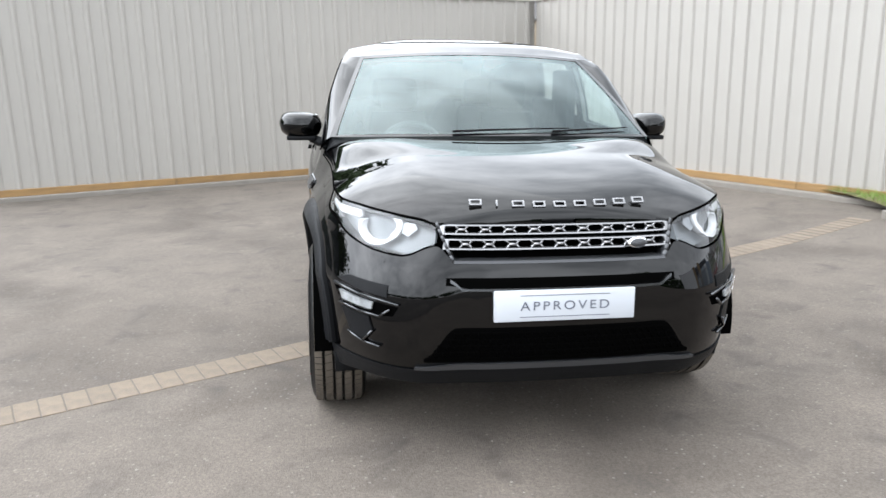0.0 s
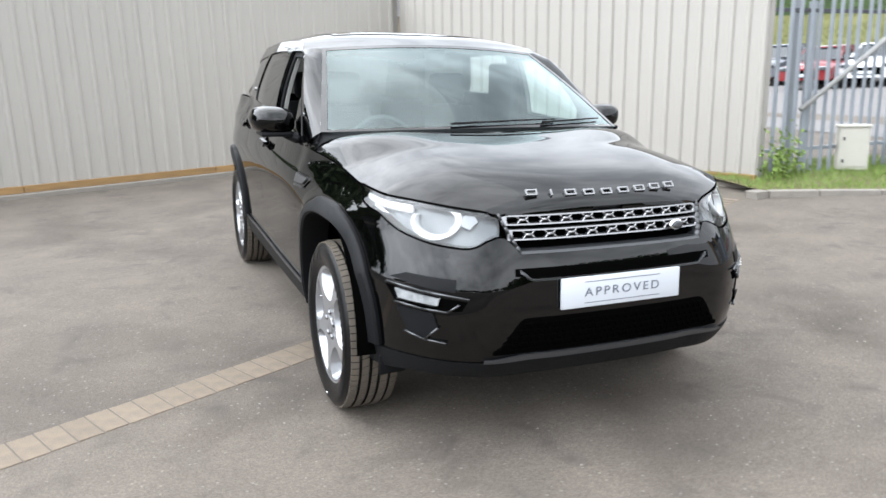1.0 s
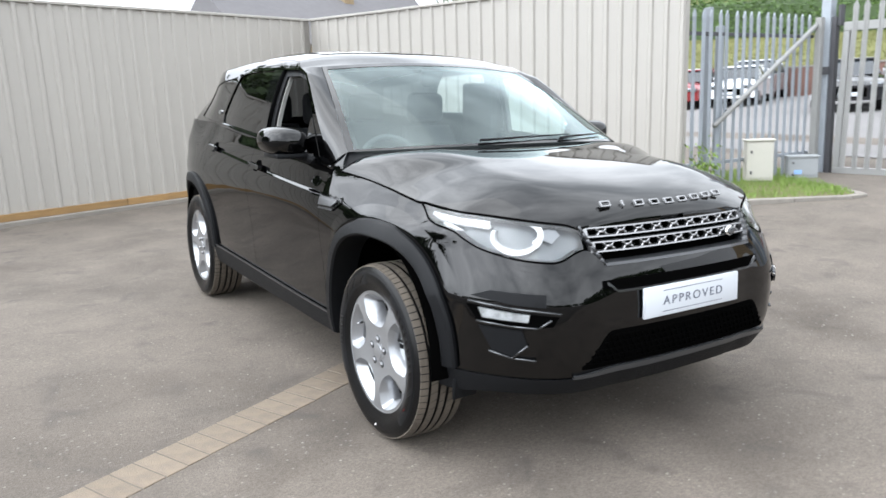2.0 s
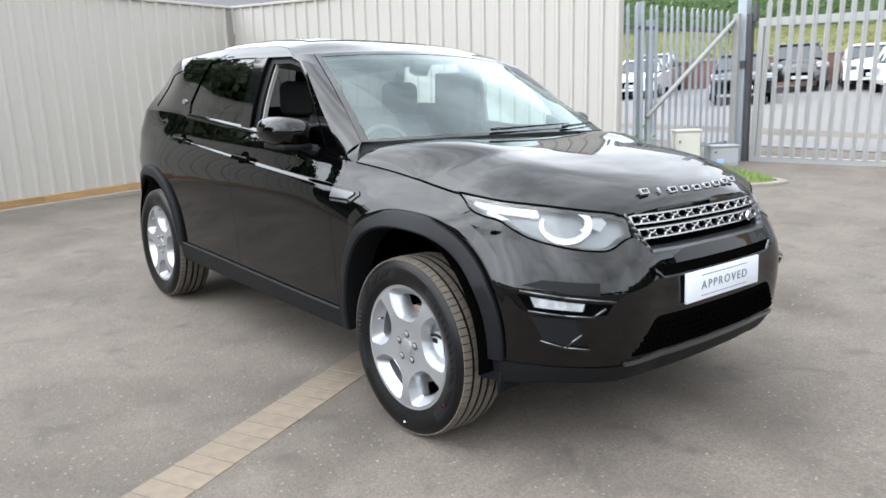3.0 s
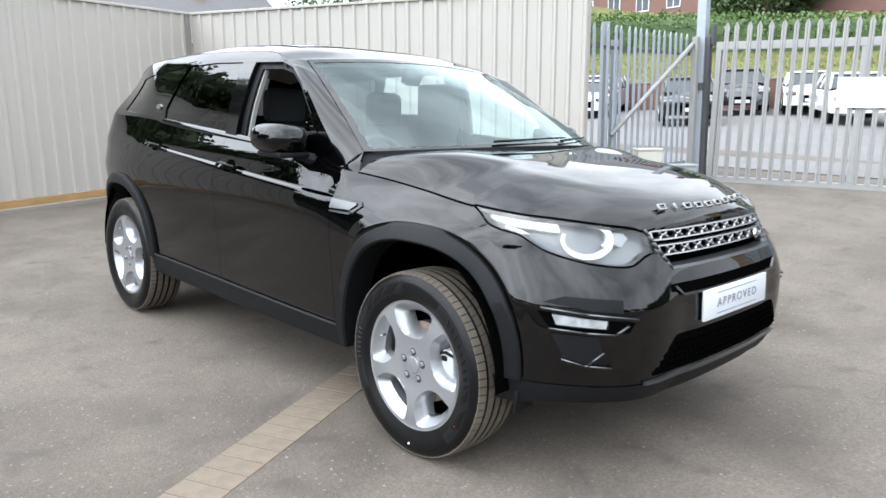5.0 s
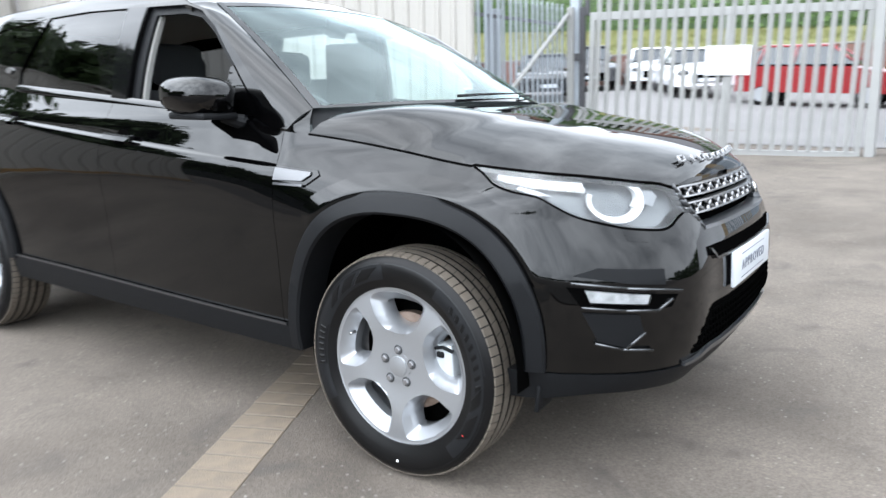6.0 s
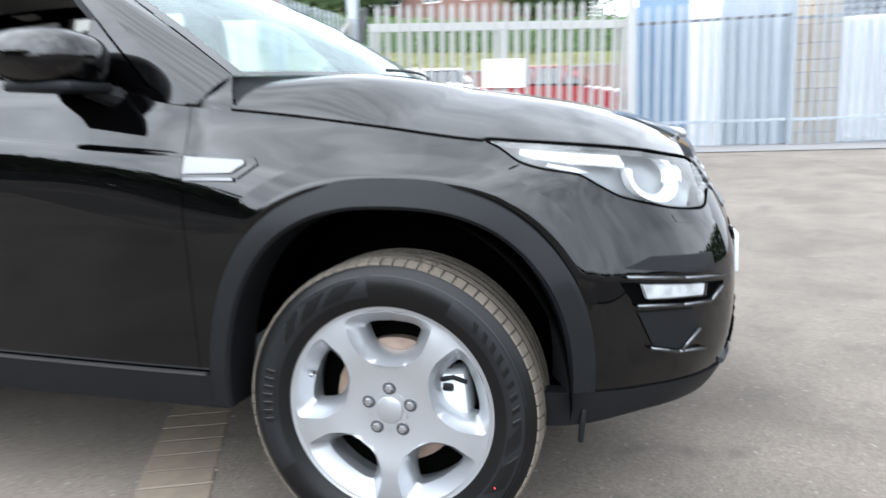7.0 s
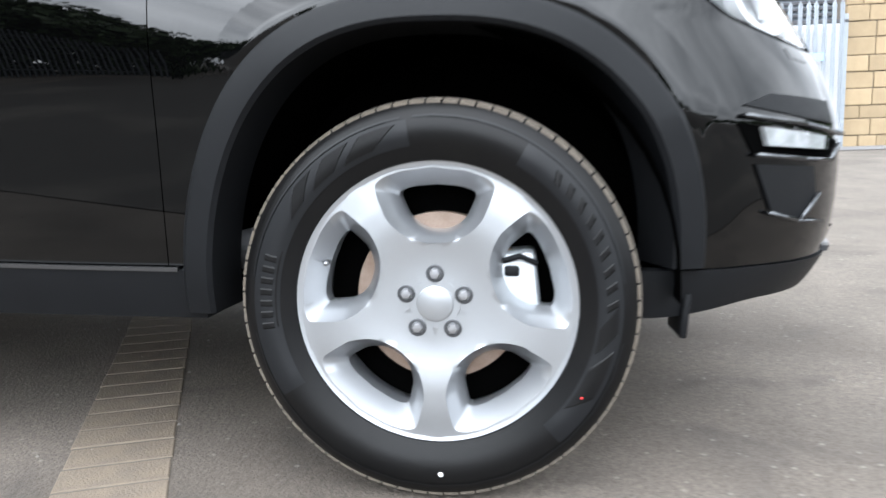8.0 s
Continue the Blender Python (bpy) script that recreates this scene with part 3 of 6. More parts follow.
for sign in (1, -1):
    b = bmesh.new()
    add_box(b, (-0.055, -0.008, -0.055), (0.055, 0.006, 0.03), pose(-sign * 0.765, -0.478, 0.345, 4, 0, 3 * sign), 0.005)
    part("air_deflector", fix(b), PLASTIC, car)

# bonnet
HL_TOP = [(0.45, 0.926), (0.50, 0.949), (0.62, 0.961), (0.85, 0.983), (1.185, 1.005)]


def edge_height(s):
    """Height of the bonnet's edge along the nose: over the grille, the headlamp and the wing."""
    if s < 1.186:
        return lerp(0.956, curve(HL_TOP, s) + 0.004, smooth(0.38, 0.50, s))
    return curve(BELT, body(s, 1.0)[1])


EDGE = np.array([body(q, edge_height(q)) for q in ramp_list(0.0, s_at_y(0.40), 0.012)])
EDGE[:, 1] = np.maximum.accumulate(EDGE[:, 1] + np.arange(len(EDGE)) * 1e-6)


def rim_x(y):
    return float(np.interp(y, EDGE[:, 1], EDGE[:, 0]))


def rim_z(y):
    return float(np.interp(y, EDGE[:, 1], EDGE[:, 2]))


LIP = float(EDGE[0, 1])
MID = [(LIP, 0.956), (LIP + 0.010, 0.979), (-0.72, 1.003), (-0.62, 1.047), (-0.5, 1.080), (-0.3, 1.116), (-0.05, 1.147), (0.145, 1.167), (0.28, 1.157), (0.38, 1.146)]


def bonnet(r, v):
    """r across, -1 to 1; v from the lip (0) to the windscreen (1)."""
    yr = 0.145 + 0.225 * abs(r) ** 2.2
    y = lerp(LIP, yr, v ** 1.35)
    xe, ze, zc = rim_x(y), rim_z(y), max(curve(MID, y), rim_z(y))
    g = 1 - abs(r) ** (lerp(2.3, 4.2, smooth(0.03, 0.62, v)) + 13.0 * smooth(0.70, 1.0, v))
    z = ze + (zc - ze) * g
    z += 0.005 * math.exp(-((abs(r) - 0.62) / 0.13) ** 2) * smooth(-0.70, -0.3, y)
    return Vector((-r * xe, y, z))


bm = bmesh.new()
NR, NV = 56, 48
pts = [[bonnet(-1 + 2 * i / NR, 0.002 + 0.998 * j / NV) for i in range(NR + 1)] for j in range(NV + 1)]
skirt = [p + Vector((0, 0.012, -0.016)) for p in pts[0]]
g = add_grid(bm, [skirt] + pts)
for col in (0, -1):
    edge = [bm.verts.new(r[col].co + Vector((math.copysign(-0.006, r[col].co.x), 0.0, -0.022))) for r in g[1:]]
    for i in range(len(edge) - 1):
        bm.faces.new((g[i + 1][col], g[i + 2][col], edge[i + 1], edge[i]))
part("bonnet", fix(bm), PAINT, car)

# a black ribbon paints the shaded gap along the bonnet's edge, over the headlamp and the wing
for lo, hi in ((0.47, s_at_y(0.372)), (-s_at_y(0.372), -0.47)):
    part("shut_line", ribbon(lo, hi, lambda s: edge_height(abs(s)) - 0.0075, lambda s: edge_height(abs(s)) - 0.0008, 0.0006, 0.006, 0.012), SHADE_BLACK, car)

# silver shapes where the lettering on the bonnet lip stands
for i in range(9):
    x = -0.300 + i * 0.0775
    r = -x / 0.36
    y = -0.730 + 0.09 * (x / 0.34) ** 2 * 0.35
    zc = curve(MID, y) - 0.012 * (x / 0.33) ** 2
    w = 0.0038 if i == 1 else 0.0235
    b = bmesh.new()
    add_box(b, (-w, -0.007, -0.0125), (-w + 0.007, 0.004, 0.0125), bevel=0.0015)
    if i != 1:
        add_box(b, (w - 0.007, -0.007, -0.0125), (w, 0.004, 0.0125), bevel=0.0015)
        for z in (-0.0095, 0.0095):
            add_box(b, (-w + 0.003, -0.0068, z - 0.003), (w - 0.003, 0.004, z + 0.003), bevel=0.0012)
    part("bonnet_badge", b, SILVER, car, "satin silver raised badge piece", at=pose(x, y + 0.009, zc + 0.008, -38, 0, math.degrees(math.atan2(0.18 * x, 1))))

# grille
# a near-black sheet behind the bars paints the grille's shaded depth
grille = part("grille", panel(ramp_list(-0.455, 0.455, 0.02), lambda s: 0.80, lambda s: 0.96, 6, -0.07, 0.01), SHADE_BLACK, car, "grille with its depth painted black and two silver honeycomb bars")


def strut(b, p, q, w, out, thick):
    """A straight member on the nose between two (s, z) points."""
    d = Vector((q[0] - p[0], q[1] - p[1]))
    n = Vector((-d.y, d.x)).normalized() * w / 2
    quad = [(p[0] + n.x, p[1] + n.y), (q[0] + n.x, q[1] + n.y), (q[0] - n.x, q[1] - n.y), (p[0] - n.x, p[1] - n.y)]
    a = [b.verts.new(shell(s, z, out)) for s, z in quad]
    c = [b.verts.new(shell(s, z, out - thick)) for s, z in quad]
    b.faces.new(a)
    b.faces.new(c[::-1])
    for i in range(4):
        b.faces.new((a[i], c[i], c[(i + 1) % 4], a[(i + 1) % 4]))


for z0, z1, half in ((0.905, 0.938, 0.437), (0.856, 0.891, 0.418)):
    bar = part("grille_bar", ribbon(-half, half, z0, z0 + 0.0048, -0.008, 0.022), SILVER, grille, "satin silver honeycomb bar")
    part("bar_rail", ribbon(-half, half, z1 - 0.0045, z1, -0.008, 0.022), SILVER, bar)
    for e in (-half, half):
        part("bar_end", ribbon(e - math.copysign(0.02, e), e, z0, z1, -0.007, 0.022, 0.01), SILVER, bar)
    n = 10
    pitch = 2 * half / n
    zm, lo, hi = (z0 + z1) / 2, z0 + 0.002, z1 - 0.002
    # webs between the flattened hexagonal openings
    for i in range(n + 1):
        c = -half + i * pitch
        bm = bmesh.new()
        if i < n:
            strut(bm, (c + pitch * 0.13, zm), (c + pitch * 0.29, hi), 0.0048, -0.009, 0.018)
            strut(bm, (c + pitch * 0.13, zm), (c + pitch * 0.29, lo), 0.0048, -0.009, 0.018)
        if i:
            strut(bm, (c - pitch * 0.13, zm), (c - pitch * 0.29, hi), 0.0048, -0.009, 0.018)
            strut(bm, (c - pitch * 0.13, zm), (c - pitch * 0.29, lo), 0.0048, -0.009, 0.018)
        strut(bm, (c - pitch * (0.15 if i else 0), zm), (c + pitch * (0.15 if i < n else 0), zm), 0.0075, -0.0088, 0.018)
        part("grille_web", fix(bm), SILVER, bar)
part("grille_frame", ribbon(-0.375, 0.375, 0.813, 0.8225, 0.004, 0.05), DARKGREY, grille)
for sg in (1, -1):
    bm = bmesh.new()
    for k in range(6):
        t0, t1 = k / 6, (k + 1) / 6
        strut(bm, (sg * lerp(0.375, 0.452, t0), lerp(0.817, 0.945, t0)), (sg * lerp(0.375, 0.452, t1), lerp(0.817, 0.945, t1)), 0.009, 0.002, 0.05)
    part("grille_frame", fix(bm), DARKGREY, grille)
bm = bmesh.new()
c = shell(-0.275, 0.873, 0.006)
bmesh.ops.create_uvsphere(bm, u_segments=24, v_segments=12, radius=1.0, matrix=pose(c.x, c.y, c.z, -15, 0, 17) @ Matrix.Diagonal((0.044, 0.010, 0.021, 1)))
part("oval_badge", bm, CHROME, grille, "plain oval chrome badge")
bm = bmesh.new()
c = shell(-0.275, 0.873, 0.0125)
bmesh.ops.create_uvsphere(bm, u_segments=24, v_segments=12, radius=1.0, matrix=pose(c.x, c.y, c.z, -15, 0, 17) @ Matrix.Diagonal((0.036, 0.006, 0.0155, 1)))
part("oval_badge", bm, DARKGREY, grille)

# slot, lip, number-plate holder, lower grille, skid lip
# the slot isn't cut: a black sheet on the bumper paints its shade
part("intake_slot_shade", panel(ramp_list(-0.40, 0.40, 0.02), lambda s: 0.727 + 0.012 * smooth(0.3, 0.4, s), lambda s: 0.765, 3, 0.003, 0.004), SHADE_BLACK, car, "black sheet on the bumper for the intake slot's shade")
part("intake_lip", ribbon(-0.385, 0.385, lambda s: 0.721 + 0.030 * smooth(0.34, 0.385, abs(s)), lambda s: 0.729 + 0.034 * smooth(0.34, 0.385, abs(s)), 0.010, 0.012), SMOKE, car, "satin silver lip under the intake slot")
# likewise a black sheet for the shade behind the lower mesh
lower = part("lower_grille", panel(ramp_list(-0.47, 0.47, 0.015), lambda s: 0.452, lambda s: 0.585 - 0.12 * smooth(0.36, 0.47, s), 10, 0.003, 0.004), SHADE_BLACK, car, "black lower grille mesh on a sheet of painted shade")
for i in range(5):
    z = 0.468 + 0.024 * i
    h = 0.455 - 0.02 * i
    part("mesh_bar", ribbon(-h, h, z, z + 0.006, 0.008, 0.006), SHADE_BLACK, lower)
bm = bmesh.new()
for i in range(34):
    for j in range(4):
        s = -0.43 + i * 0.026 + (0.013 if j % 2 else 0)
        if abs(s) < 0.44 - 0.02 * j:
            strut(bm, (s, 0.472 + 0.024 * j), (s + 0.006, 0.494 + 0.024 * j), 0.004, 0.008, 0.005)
tagged(part("mesh_web", fix(bm), SHADE_BLACK, lower), kind="stuff")
part("skid_lip", ribbon(-0.50, 0.50, lambda s: 0.424 - 0.004 * smooth(0.35, 0.5, abs(s)), lambda s: 0.446 - 0.014 * smooth(0.35, 0.5, abs(s)), 0.013, 0.03), DARKGREY, car, "dark grey skid lip")

plate = part("name_plate", box((-0.26, -0.006, -0.0565), (0.26, 0.006, 0.0565), 0.003), PLATE, car, "white show plate with grey lettering", at=pose(0, -0.872, 0.667, -3.0, 0, 0))
tx = bpy.data.curves.new("plate_lettering", "FONT")
tx.body, tx.size, tx.align_x, tx.align_y, tx.extrude = "APPROVED", 0.046, "CENTER", "CENTER", 0.0008
tx.space_character = 1.32
tob = new("plate_lettering", tx)
dg = bpy.context.evaluated_depsgraph_get()
me = bpy.data.meshes.new_from_object(tob.evaluated_get(dg))
bpy.data.objects.remove(tob)
me.name = "plate_lettering"
me.materials.clear()
me.materials.append(PLATE_INK)
share("plate_lettering", me, plate, pose(0.0, -0.0072, -0.002, 90, 0, 0) @ Matrix.Diagonal((1.18, 1, 1, 1)))
for z in (0.038, -0.040):
    part("rule_line", box((-0.165, -0.0072, z - 0.0012), (0.165, -0.0058, z + 0.0012)), PLATE_INK, plate)


# headlamps
def patch(sign, outline, out, thick, n=10):
    """A closed outline in (s, z) laid on the body as a plate with thickness."""
    b = bmesh.new()
    cs = sum(p[0] for p in outline) / len(outline)
    cz = sum(p[1] for p in outline) / len(outline)
    rows = []
    for k in range(n + 1):
        t = max(0.02, k / n)
        rows.append([shell(sign * lerp(cs, s, t), lerp(cz, z, t), out) for s, z in outline])
    rows.append([shell(sign * s, z, out - thick) for s, z in outline])
    add_grid(b, rows, close_v=True)
    b.faces.new(b.verts[:len(outline)])
    return fix(b)


def dense(points, step=0.02):
    out = []
    for (a, b), (c, d) in zip(points, points[1:] + points[:1]):
        n = max(1, round(math.hypot(c - a, d - b) / step))
        out += [(lerp(a, c, i / n), lerp(b, d, i / n)) for i in range(n)]
    return out


def ring_bar(sign, cs, cz, rs, rz, a0, a1, w, out, thick, n=28):
    b = bmesh.new()
    rows = []
    for i in range(n + 1):
        a = radians(lerp(a0, a1, i / n))
        rows.append([shell(sign * (cs + (rs + dr) * math.cos(a)), cz + (rz + dr) * math.sin(a), o) for dr, o in ((-w / 2, out - thick), (-w / 2, out), (w / 2, out), (w / 2, out - thick))])
    gg = add_grid(b, rows, close_v=True)
    b.faces.new(gg[0])
    b.faces.new(gg[-1][::-1])
    return fix(b)


for sign in (1, -1):
    hl = part("headlamp", panel(ramp_list(sign * 0.452, sign * 1.185, 0.02), lambda s: hl_low(s), lambda s: curve([(0.452, 0.928), (0.50, 0.95), (0.62, 0.963), (0.85, 0.986), (1.185, 1.006)], s), 8, -0.045, 0.01), LAMP_GREY, car,
              "clear headlamp with a bright ring and silver reflectors")
    part("lens_cover", fix(panel(ramp_list(sign * 0.45, sign * 1.185, 0.015), lambda s: hl_low(s) + 0.002, lambda s: curve([(0.45, 0.926), (0.50, 0.949), (0.62, 0.961), (0.85, 0.983), (1.185, 1.005)], s), 10, -0.002, 0.045)), CLEAR, hl).visible_shadow = False
    part("light_guide", ring_bar(sign, 0.718, 0.916, 0.100, 0.058, 170, 375, 0.013, -0.010, 0.03), LAMP_WHITE, hl, "white light-guide ring")
    part("inner_ring", ring_bar(sign, 0.712, 0.918, 0.096, 0.050, 112, 224, 0.027, -0.012, 0.03), LAMP_WHITE, hl, "broad white ring end")
    for pts in ([(1.075, 0.988), (0.955, 0.978), (0.955, 0.951), (1.03, 0.962)], [(0.952, 0.979), (0.842, 0.972), (0.83, 0.937), (0.952, 0.950)]):
        part("reflector_fan", patch(sign, dense(pts), -0.013, 0.016, 4), LAMP_WHITE, hl, "bright faceted reflector")
    bm = bmesh.new()
    for p, q, w in (((1.10, 0.977), (1.06, 0.966), 0.020), ((1.06, 0.966), (0.97, 0.952), 0.017), ((0.97, 0.952), (0.83, 0.940), 0.013)):
        for k in range(5):
            strut(bm, (sign * lerp(p[0], q[0], k / 5), lerp(p[1], q[1], k / 5)), (sign * lerp(p[0], q[0], (k + 1) / 5), lerp(p[1], q[1], (k + 1) / 5)), w, -0.012, 0.02)
    part("light_bar", fix(bm), LAMP_WHITE, hl, "white light-guide bar")
    for pts in ([(0.66, 0.958), (0.605, 0.958), (0.57, 0.948), (0.60, 0.935), (0.645, 0.945)],
                [(0.60, 0.932), (0.555, 0.945), (0.53, 0.915), (0.565, 0.888), (0.605, 0.90)], [(1.03, 0.950), (0.97, 0.938), (0.93, 0.925), (0.97, 0.926), (1.04, 0.942)]):
        part("reflector", patch(sign, dense(pts), -0.020, 0.016, 4), LAMP_SHELL, hl)
    part("washer_cap", patch(sign, dense([(0.712, 0.824), (0.632, 0.816), (0.636, 0.800), (0.704, 0.806)]), 0.0012, 0.006, 4), PAINT, car)
    part("lamp_seal", ribbon(min(sign * 0.46, sign * 1.18), max(sign * 0.46, sign * 1.18), lambda s: hl_low(abs(s)) - 0.0035, lambda s: hl_low(abs(s)) + 0.0025, 0.0006, 0.006, 0.015), SHADE_BLACK, hl)
    # fog-lamp surround
    # the recess is a flat patch with its shade painted black
    fl = part("fog_lamp", patch(sign, dense([(0.885, 0.681), (0.555, 0.653), (0.575, 0.619), (0.66, 0.611), (0.845, 0.625)]), 0.003, 0.006, 4), SHADE_BLACK, car, "clear fog lamp on a black patch for its recess's shade")
    part("fog_lens", patch(sign, dense([(0.838, 0.675), (0.655, 0.660), (0.66, 0.635), (0.822, 0.641)]), 0.013, 0.012, 5), LAMP_FOG, fl, "silver fog-lamp reflector")
    part("fog_cover", patch(sign, dense([(0.84, 0.677), (0.652, 0.662), (0.657, 0.633), (0.824, 0.639)]), 0.019, 0.004, 5), CLEAR, fl).visible_shadow = False
    bm = bmesh.new()
    strut(bm, (sign * 0.875, 0.695), (sign * 0.72, 0.681), 0.007, 0.016, 0.012)
    strut(bm, (sign * 0.72, 0.681), (sign * 0.55, 0.665), 0.007, 0.016, 0.012)
    part("upper_trim", fix(bm), SMOKE, fl)
    bm = bmesh.new()
    for p, q in (((0.845, 0.625), (0.72, 0.617)), ((0.72, 0.617), (0.625, 0.614)), ((0.625, 0.614), (0.583, 0.645))):
        strut(bm, (sign * p[0], p[1]), (sign * q[0], q[1]), 0.0075, 0.016, 0.012)
    part("lower_trim", fix(bm), SMOKE, fl)
    pod = part("bumper_pod", patch(sign, dense([(0.84, 0.608), (0.68, 0.603), (0.66, 0.548), (0.71, 0.505), (0.79, 0.523)]), 0.006, 0.01, 5), PLASTIC, car, "textured black insert under the fog lamp")
    bm = bmesh.new()
    for p, q in (((0.80, 0.519), (0.72, 0.501)), ((0.72, 0.501), (0.63, 0.495)), ((0.71, 0.503), (0.66, 0.551))):
        strut(bm, (sign * p[0], p[1]), (sign * q[0], q[1]), 0.007, 0.015, 0.012)
    part("pod_trim", fix(bm), SMOKE, pod)
    # raised matt-black patch: the dark of a hollow scoop put into the material
    part("upper_scoop_dark", patch(sign, dense([(0.87, 0.713), (0.80, 0.735), (0.60, 0.728), (0.60, 0.685), (0.70, 0.691)]), 0.004, 0.008, 5), PLASTIC, car)


# ---- greenhouse ----
GX = [(1.05, 0.881), (1.10, 0.869), (1.16, 0.855), (1.30, 0.826), (1.45, 0.779), (1.55, 0.735), (1.60, 0.697), (1.66, 0.64)]


def glass_x(y, z):
    """Half width of the cabin's side at y, z."""
    g = curve(GX, z) * (1 - 0.03 * smooth(1.9, 2.6, y) - lerp(0.08, 0.27, smooth(1.2, 1.5, z)) * smooth(2.5, 3.55, y))
    return g


def polyline(points, step=0.03):
    return dense(points, step)


F_WIN = [(0.585, 1.128), (0.76, 1.31), (0.905, 1.448), (1.01, 1.516), (1.12, 1.545), (1.36, 1.550), (1.385, 1.163)]
R_WIN = [(1.50, 1.174), (1.505, 1.553), (1.80, 1.557), (2.12, 1.545), (2.29, 1.30), (2.285, 1.214)]
Q_WIN = [(2.19, 1.538), (2.5, 1.518), (2.88, 1.48), (3.04, 1.28), (2.41, 1.242), (2.355, 1.29)]
RE = [(0.98, 1.542), (1.09, 1.548), (1.2, 1.590), (1.4, 1.611), (1.95, 1.621), (2.5, 1.599), (2.75, 1.584), (2.95, 1.560), (3.1, 1.525), (3.3, 1.46)]
PILLAR = [(0.455, 1.090), (0.60, 1.214), (0.76, 1.352), (0.90, 1.462), (1.0, 1.524), (1.09, 1.548)]
FRAME = PILLAR + [(y, curve(RE, y)) for y in (1.15, 1.22, 1.3, 1.45, 1.6, 1.95, 2.3, 2.6, 2.8, 2.95, 3.1)] + [
         (3.175, 1.465), (3.23, 1.39), (3.275, 1.245), (2.8, 1.235), (2.2, 1.208), (1.6, 1.172), (1.0, 1.132), (0.66, 1.108), (0.50, 1.088)]


def cut_sheet(sign, outer, holes, depth, out=0.0):
    """A sheet on the cabin's side with openings through it, turned in at all edges."""
    b = bmesh.new()
    for pts in [outer] + holes:
        vs = [b.verts.new((0, y, z)) for y, z in pts]
        for i in range(len(vs)):
            b.edges.new((vs[i], vs[(i + 1) % len(vs)]))
    bmesh.ops.triangle_fill(b, use_beauty=True, use_dissolve=False, edges=b.edges[:])
    for _ in range(5):
        long = [e for e in b.edges if len(e.link_faces) == 2 and e.calc_length() > 0.03]
        if not long:
            break
        bmesh.ops.subdivide_edges(b, edges=long, cuts=1)
        bmesh.ops.triangulate(b, faces=[f for f in b.faces if len(f.verts) > 3])
    found = {(round(v.co.y, 5), round(v.co.z, 5)): v for v in b.verts}
    for pts in [outer] + holes:
        vs = [found[(round(Vector((0, y, z)).y, 5), round(Vector((0, y, z)).z, 5))] for y, z in pts]
        inner = [b.verts.new((depth, v.co.y, v.co.z)) for v in vs]
        for i in range(len(vs)):
            b.faces.new((vs[i], vs[(i + 1) % len(vs)], inner[(i + 1) % len(vs)], inner[i]))
    for v in b.verts:
        v.co.x = -sign * (glass_x(v.co.y, v.co.z) + out - v.co.x)
    return fix(b)


def on_side(sign, outline, out, thick, n=6):
    b = bmesh.new()
    cy = sum(p[0] for p in outline) / len(outline)
    cz = sum(p[1] for p in outline) / len(outline)
    rows = [[Vector((-sign * (glass_x(lerp(cy, y, t), lerp(cz, z, t)) + out), lerp(cy, y, t), lerp(cz, z, t))) for y, z in outline] for t in [max(0.02, k / n) for k in range(n + 1)]]
    rows.append([Vector((-sign * (glass_x(y, z) + out - thick), y, z)) for y, z in outline])
    add_grid(b, rows, close_v=True)
    b.faces.new(b.verts[:len(outline)])
    return fix(b)


for sign in (1, -1):
    part("side_frame", cut_sheet(sign, polyline(FRAME), [polyline(F_WIN), polyline(R_WIN), polyline(Q_WIN)], 0.035), PAINT, car)
    part("rear_door_glass", on_side(sign, polyline(R_WIN), -0.008, 0.004), PRIVACY if sign > 0 else REAR_GLASS, car, "dark privacy glass" if sign > 0 else "rear door glass cleared to let daylight show through")
    part("quarter_glass", on_side(sign, polyline(Q_WIN), -0.006, 0.004), PRIVACY, car, "dark privacy glass")
    if sign < 0:
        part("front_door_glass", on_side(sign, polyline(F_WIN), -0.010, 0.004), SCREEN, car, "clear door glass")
    part("pillar_cover", on_side(sign, polyline([(1.39, 1.165), (1.367, 1.55), (1.50, 1.555), (1.495, 1.173)]), 0.004, 0.006), GLOSS, car)
    oval = [(2.40 + 0.032 * math.cos(radians(20 * k)), 1.312 + 0.014 * math.sin(radians(20 * k))) for k in range(18)]
    part("quarter_badge", on_side(sign, oval, 0.006, 0.012, 2), SILVER, car, "small silver oval badge")
    # a seal band along the foot of the windows
    b = bmesh.new()
    rows = []
    for y in ramp_list(0.66, 2.30, 0.05):
        z = curve(BELT, y) + 0.022
        x = glass_x(y, z)
        rows.append([Vector((-sign * (x + o), y, z + dz)) for o, dz in ((-0.01, -0.014), (0.013, -0.014), (0.011, -0.006), (-0.004, 0.009), (-0.012, 0.010))])
    add_grid(b, rows, close_v=True)
    part("window_seal", fix(b), GLOSS, car)
    F_IN = [(0.66, 1.165), (0.79, 1.303), (0.925, 1.43), (1.02, 1.490), (1.13, 1.512), (1.315, 1.514), (1.335, 1.178)]
    part("window_channel", cut_sheet(sign, polyline(F_WIN), [polyline(F_IN)], 0.03, -0.020), PLASTIC, car)
    part("pillar_strip", on_side(sign, polyline([(1.334, 1.18), (1.314, 1.512), (1.302, 1.510), (1.318, 1.18)]), -0.034, 0.02), PILLAR_TRIM, car, "grey inner pillar trim")
    # open driver's window: dark inner frame and a quarter triangle behind the mirror
    part("mirror_triangle", on_side(sign, polyline([(0.595, 1.128), (0.76, 1.305), (0.775, 1.30), (0.79, 1.15)]), 0.004, 0.02), PAINT, car)

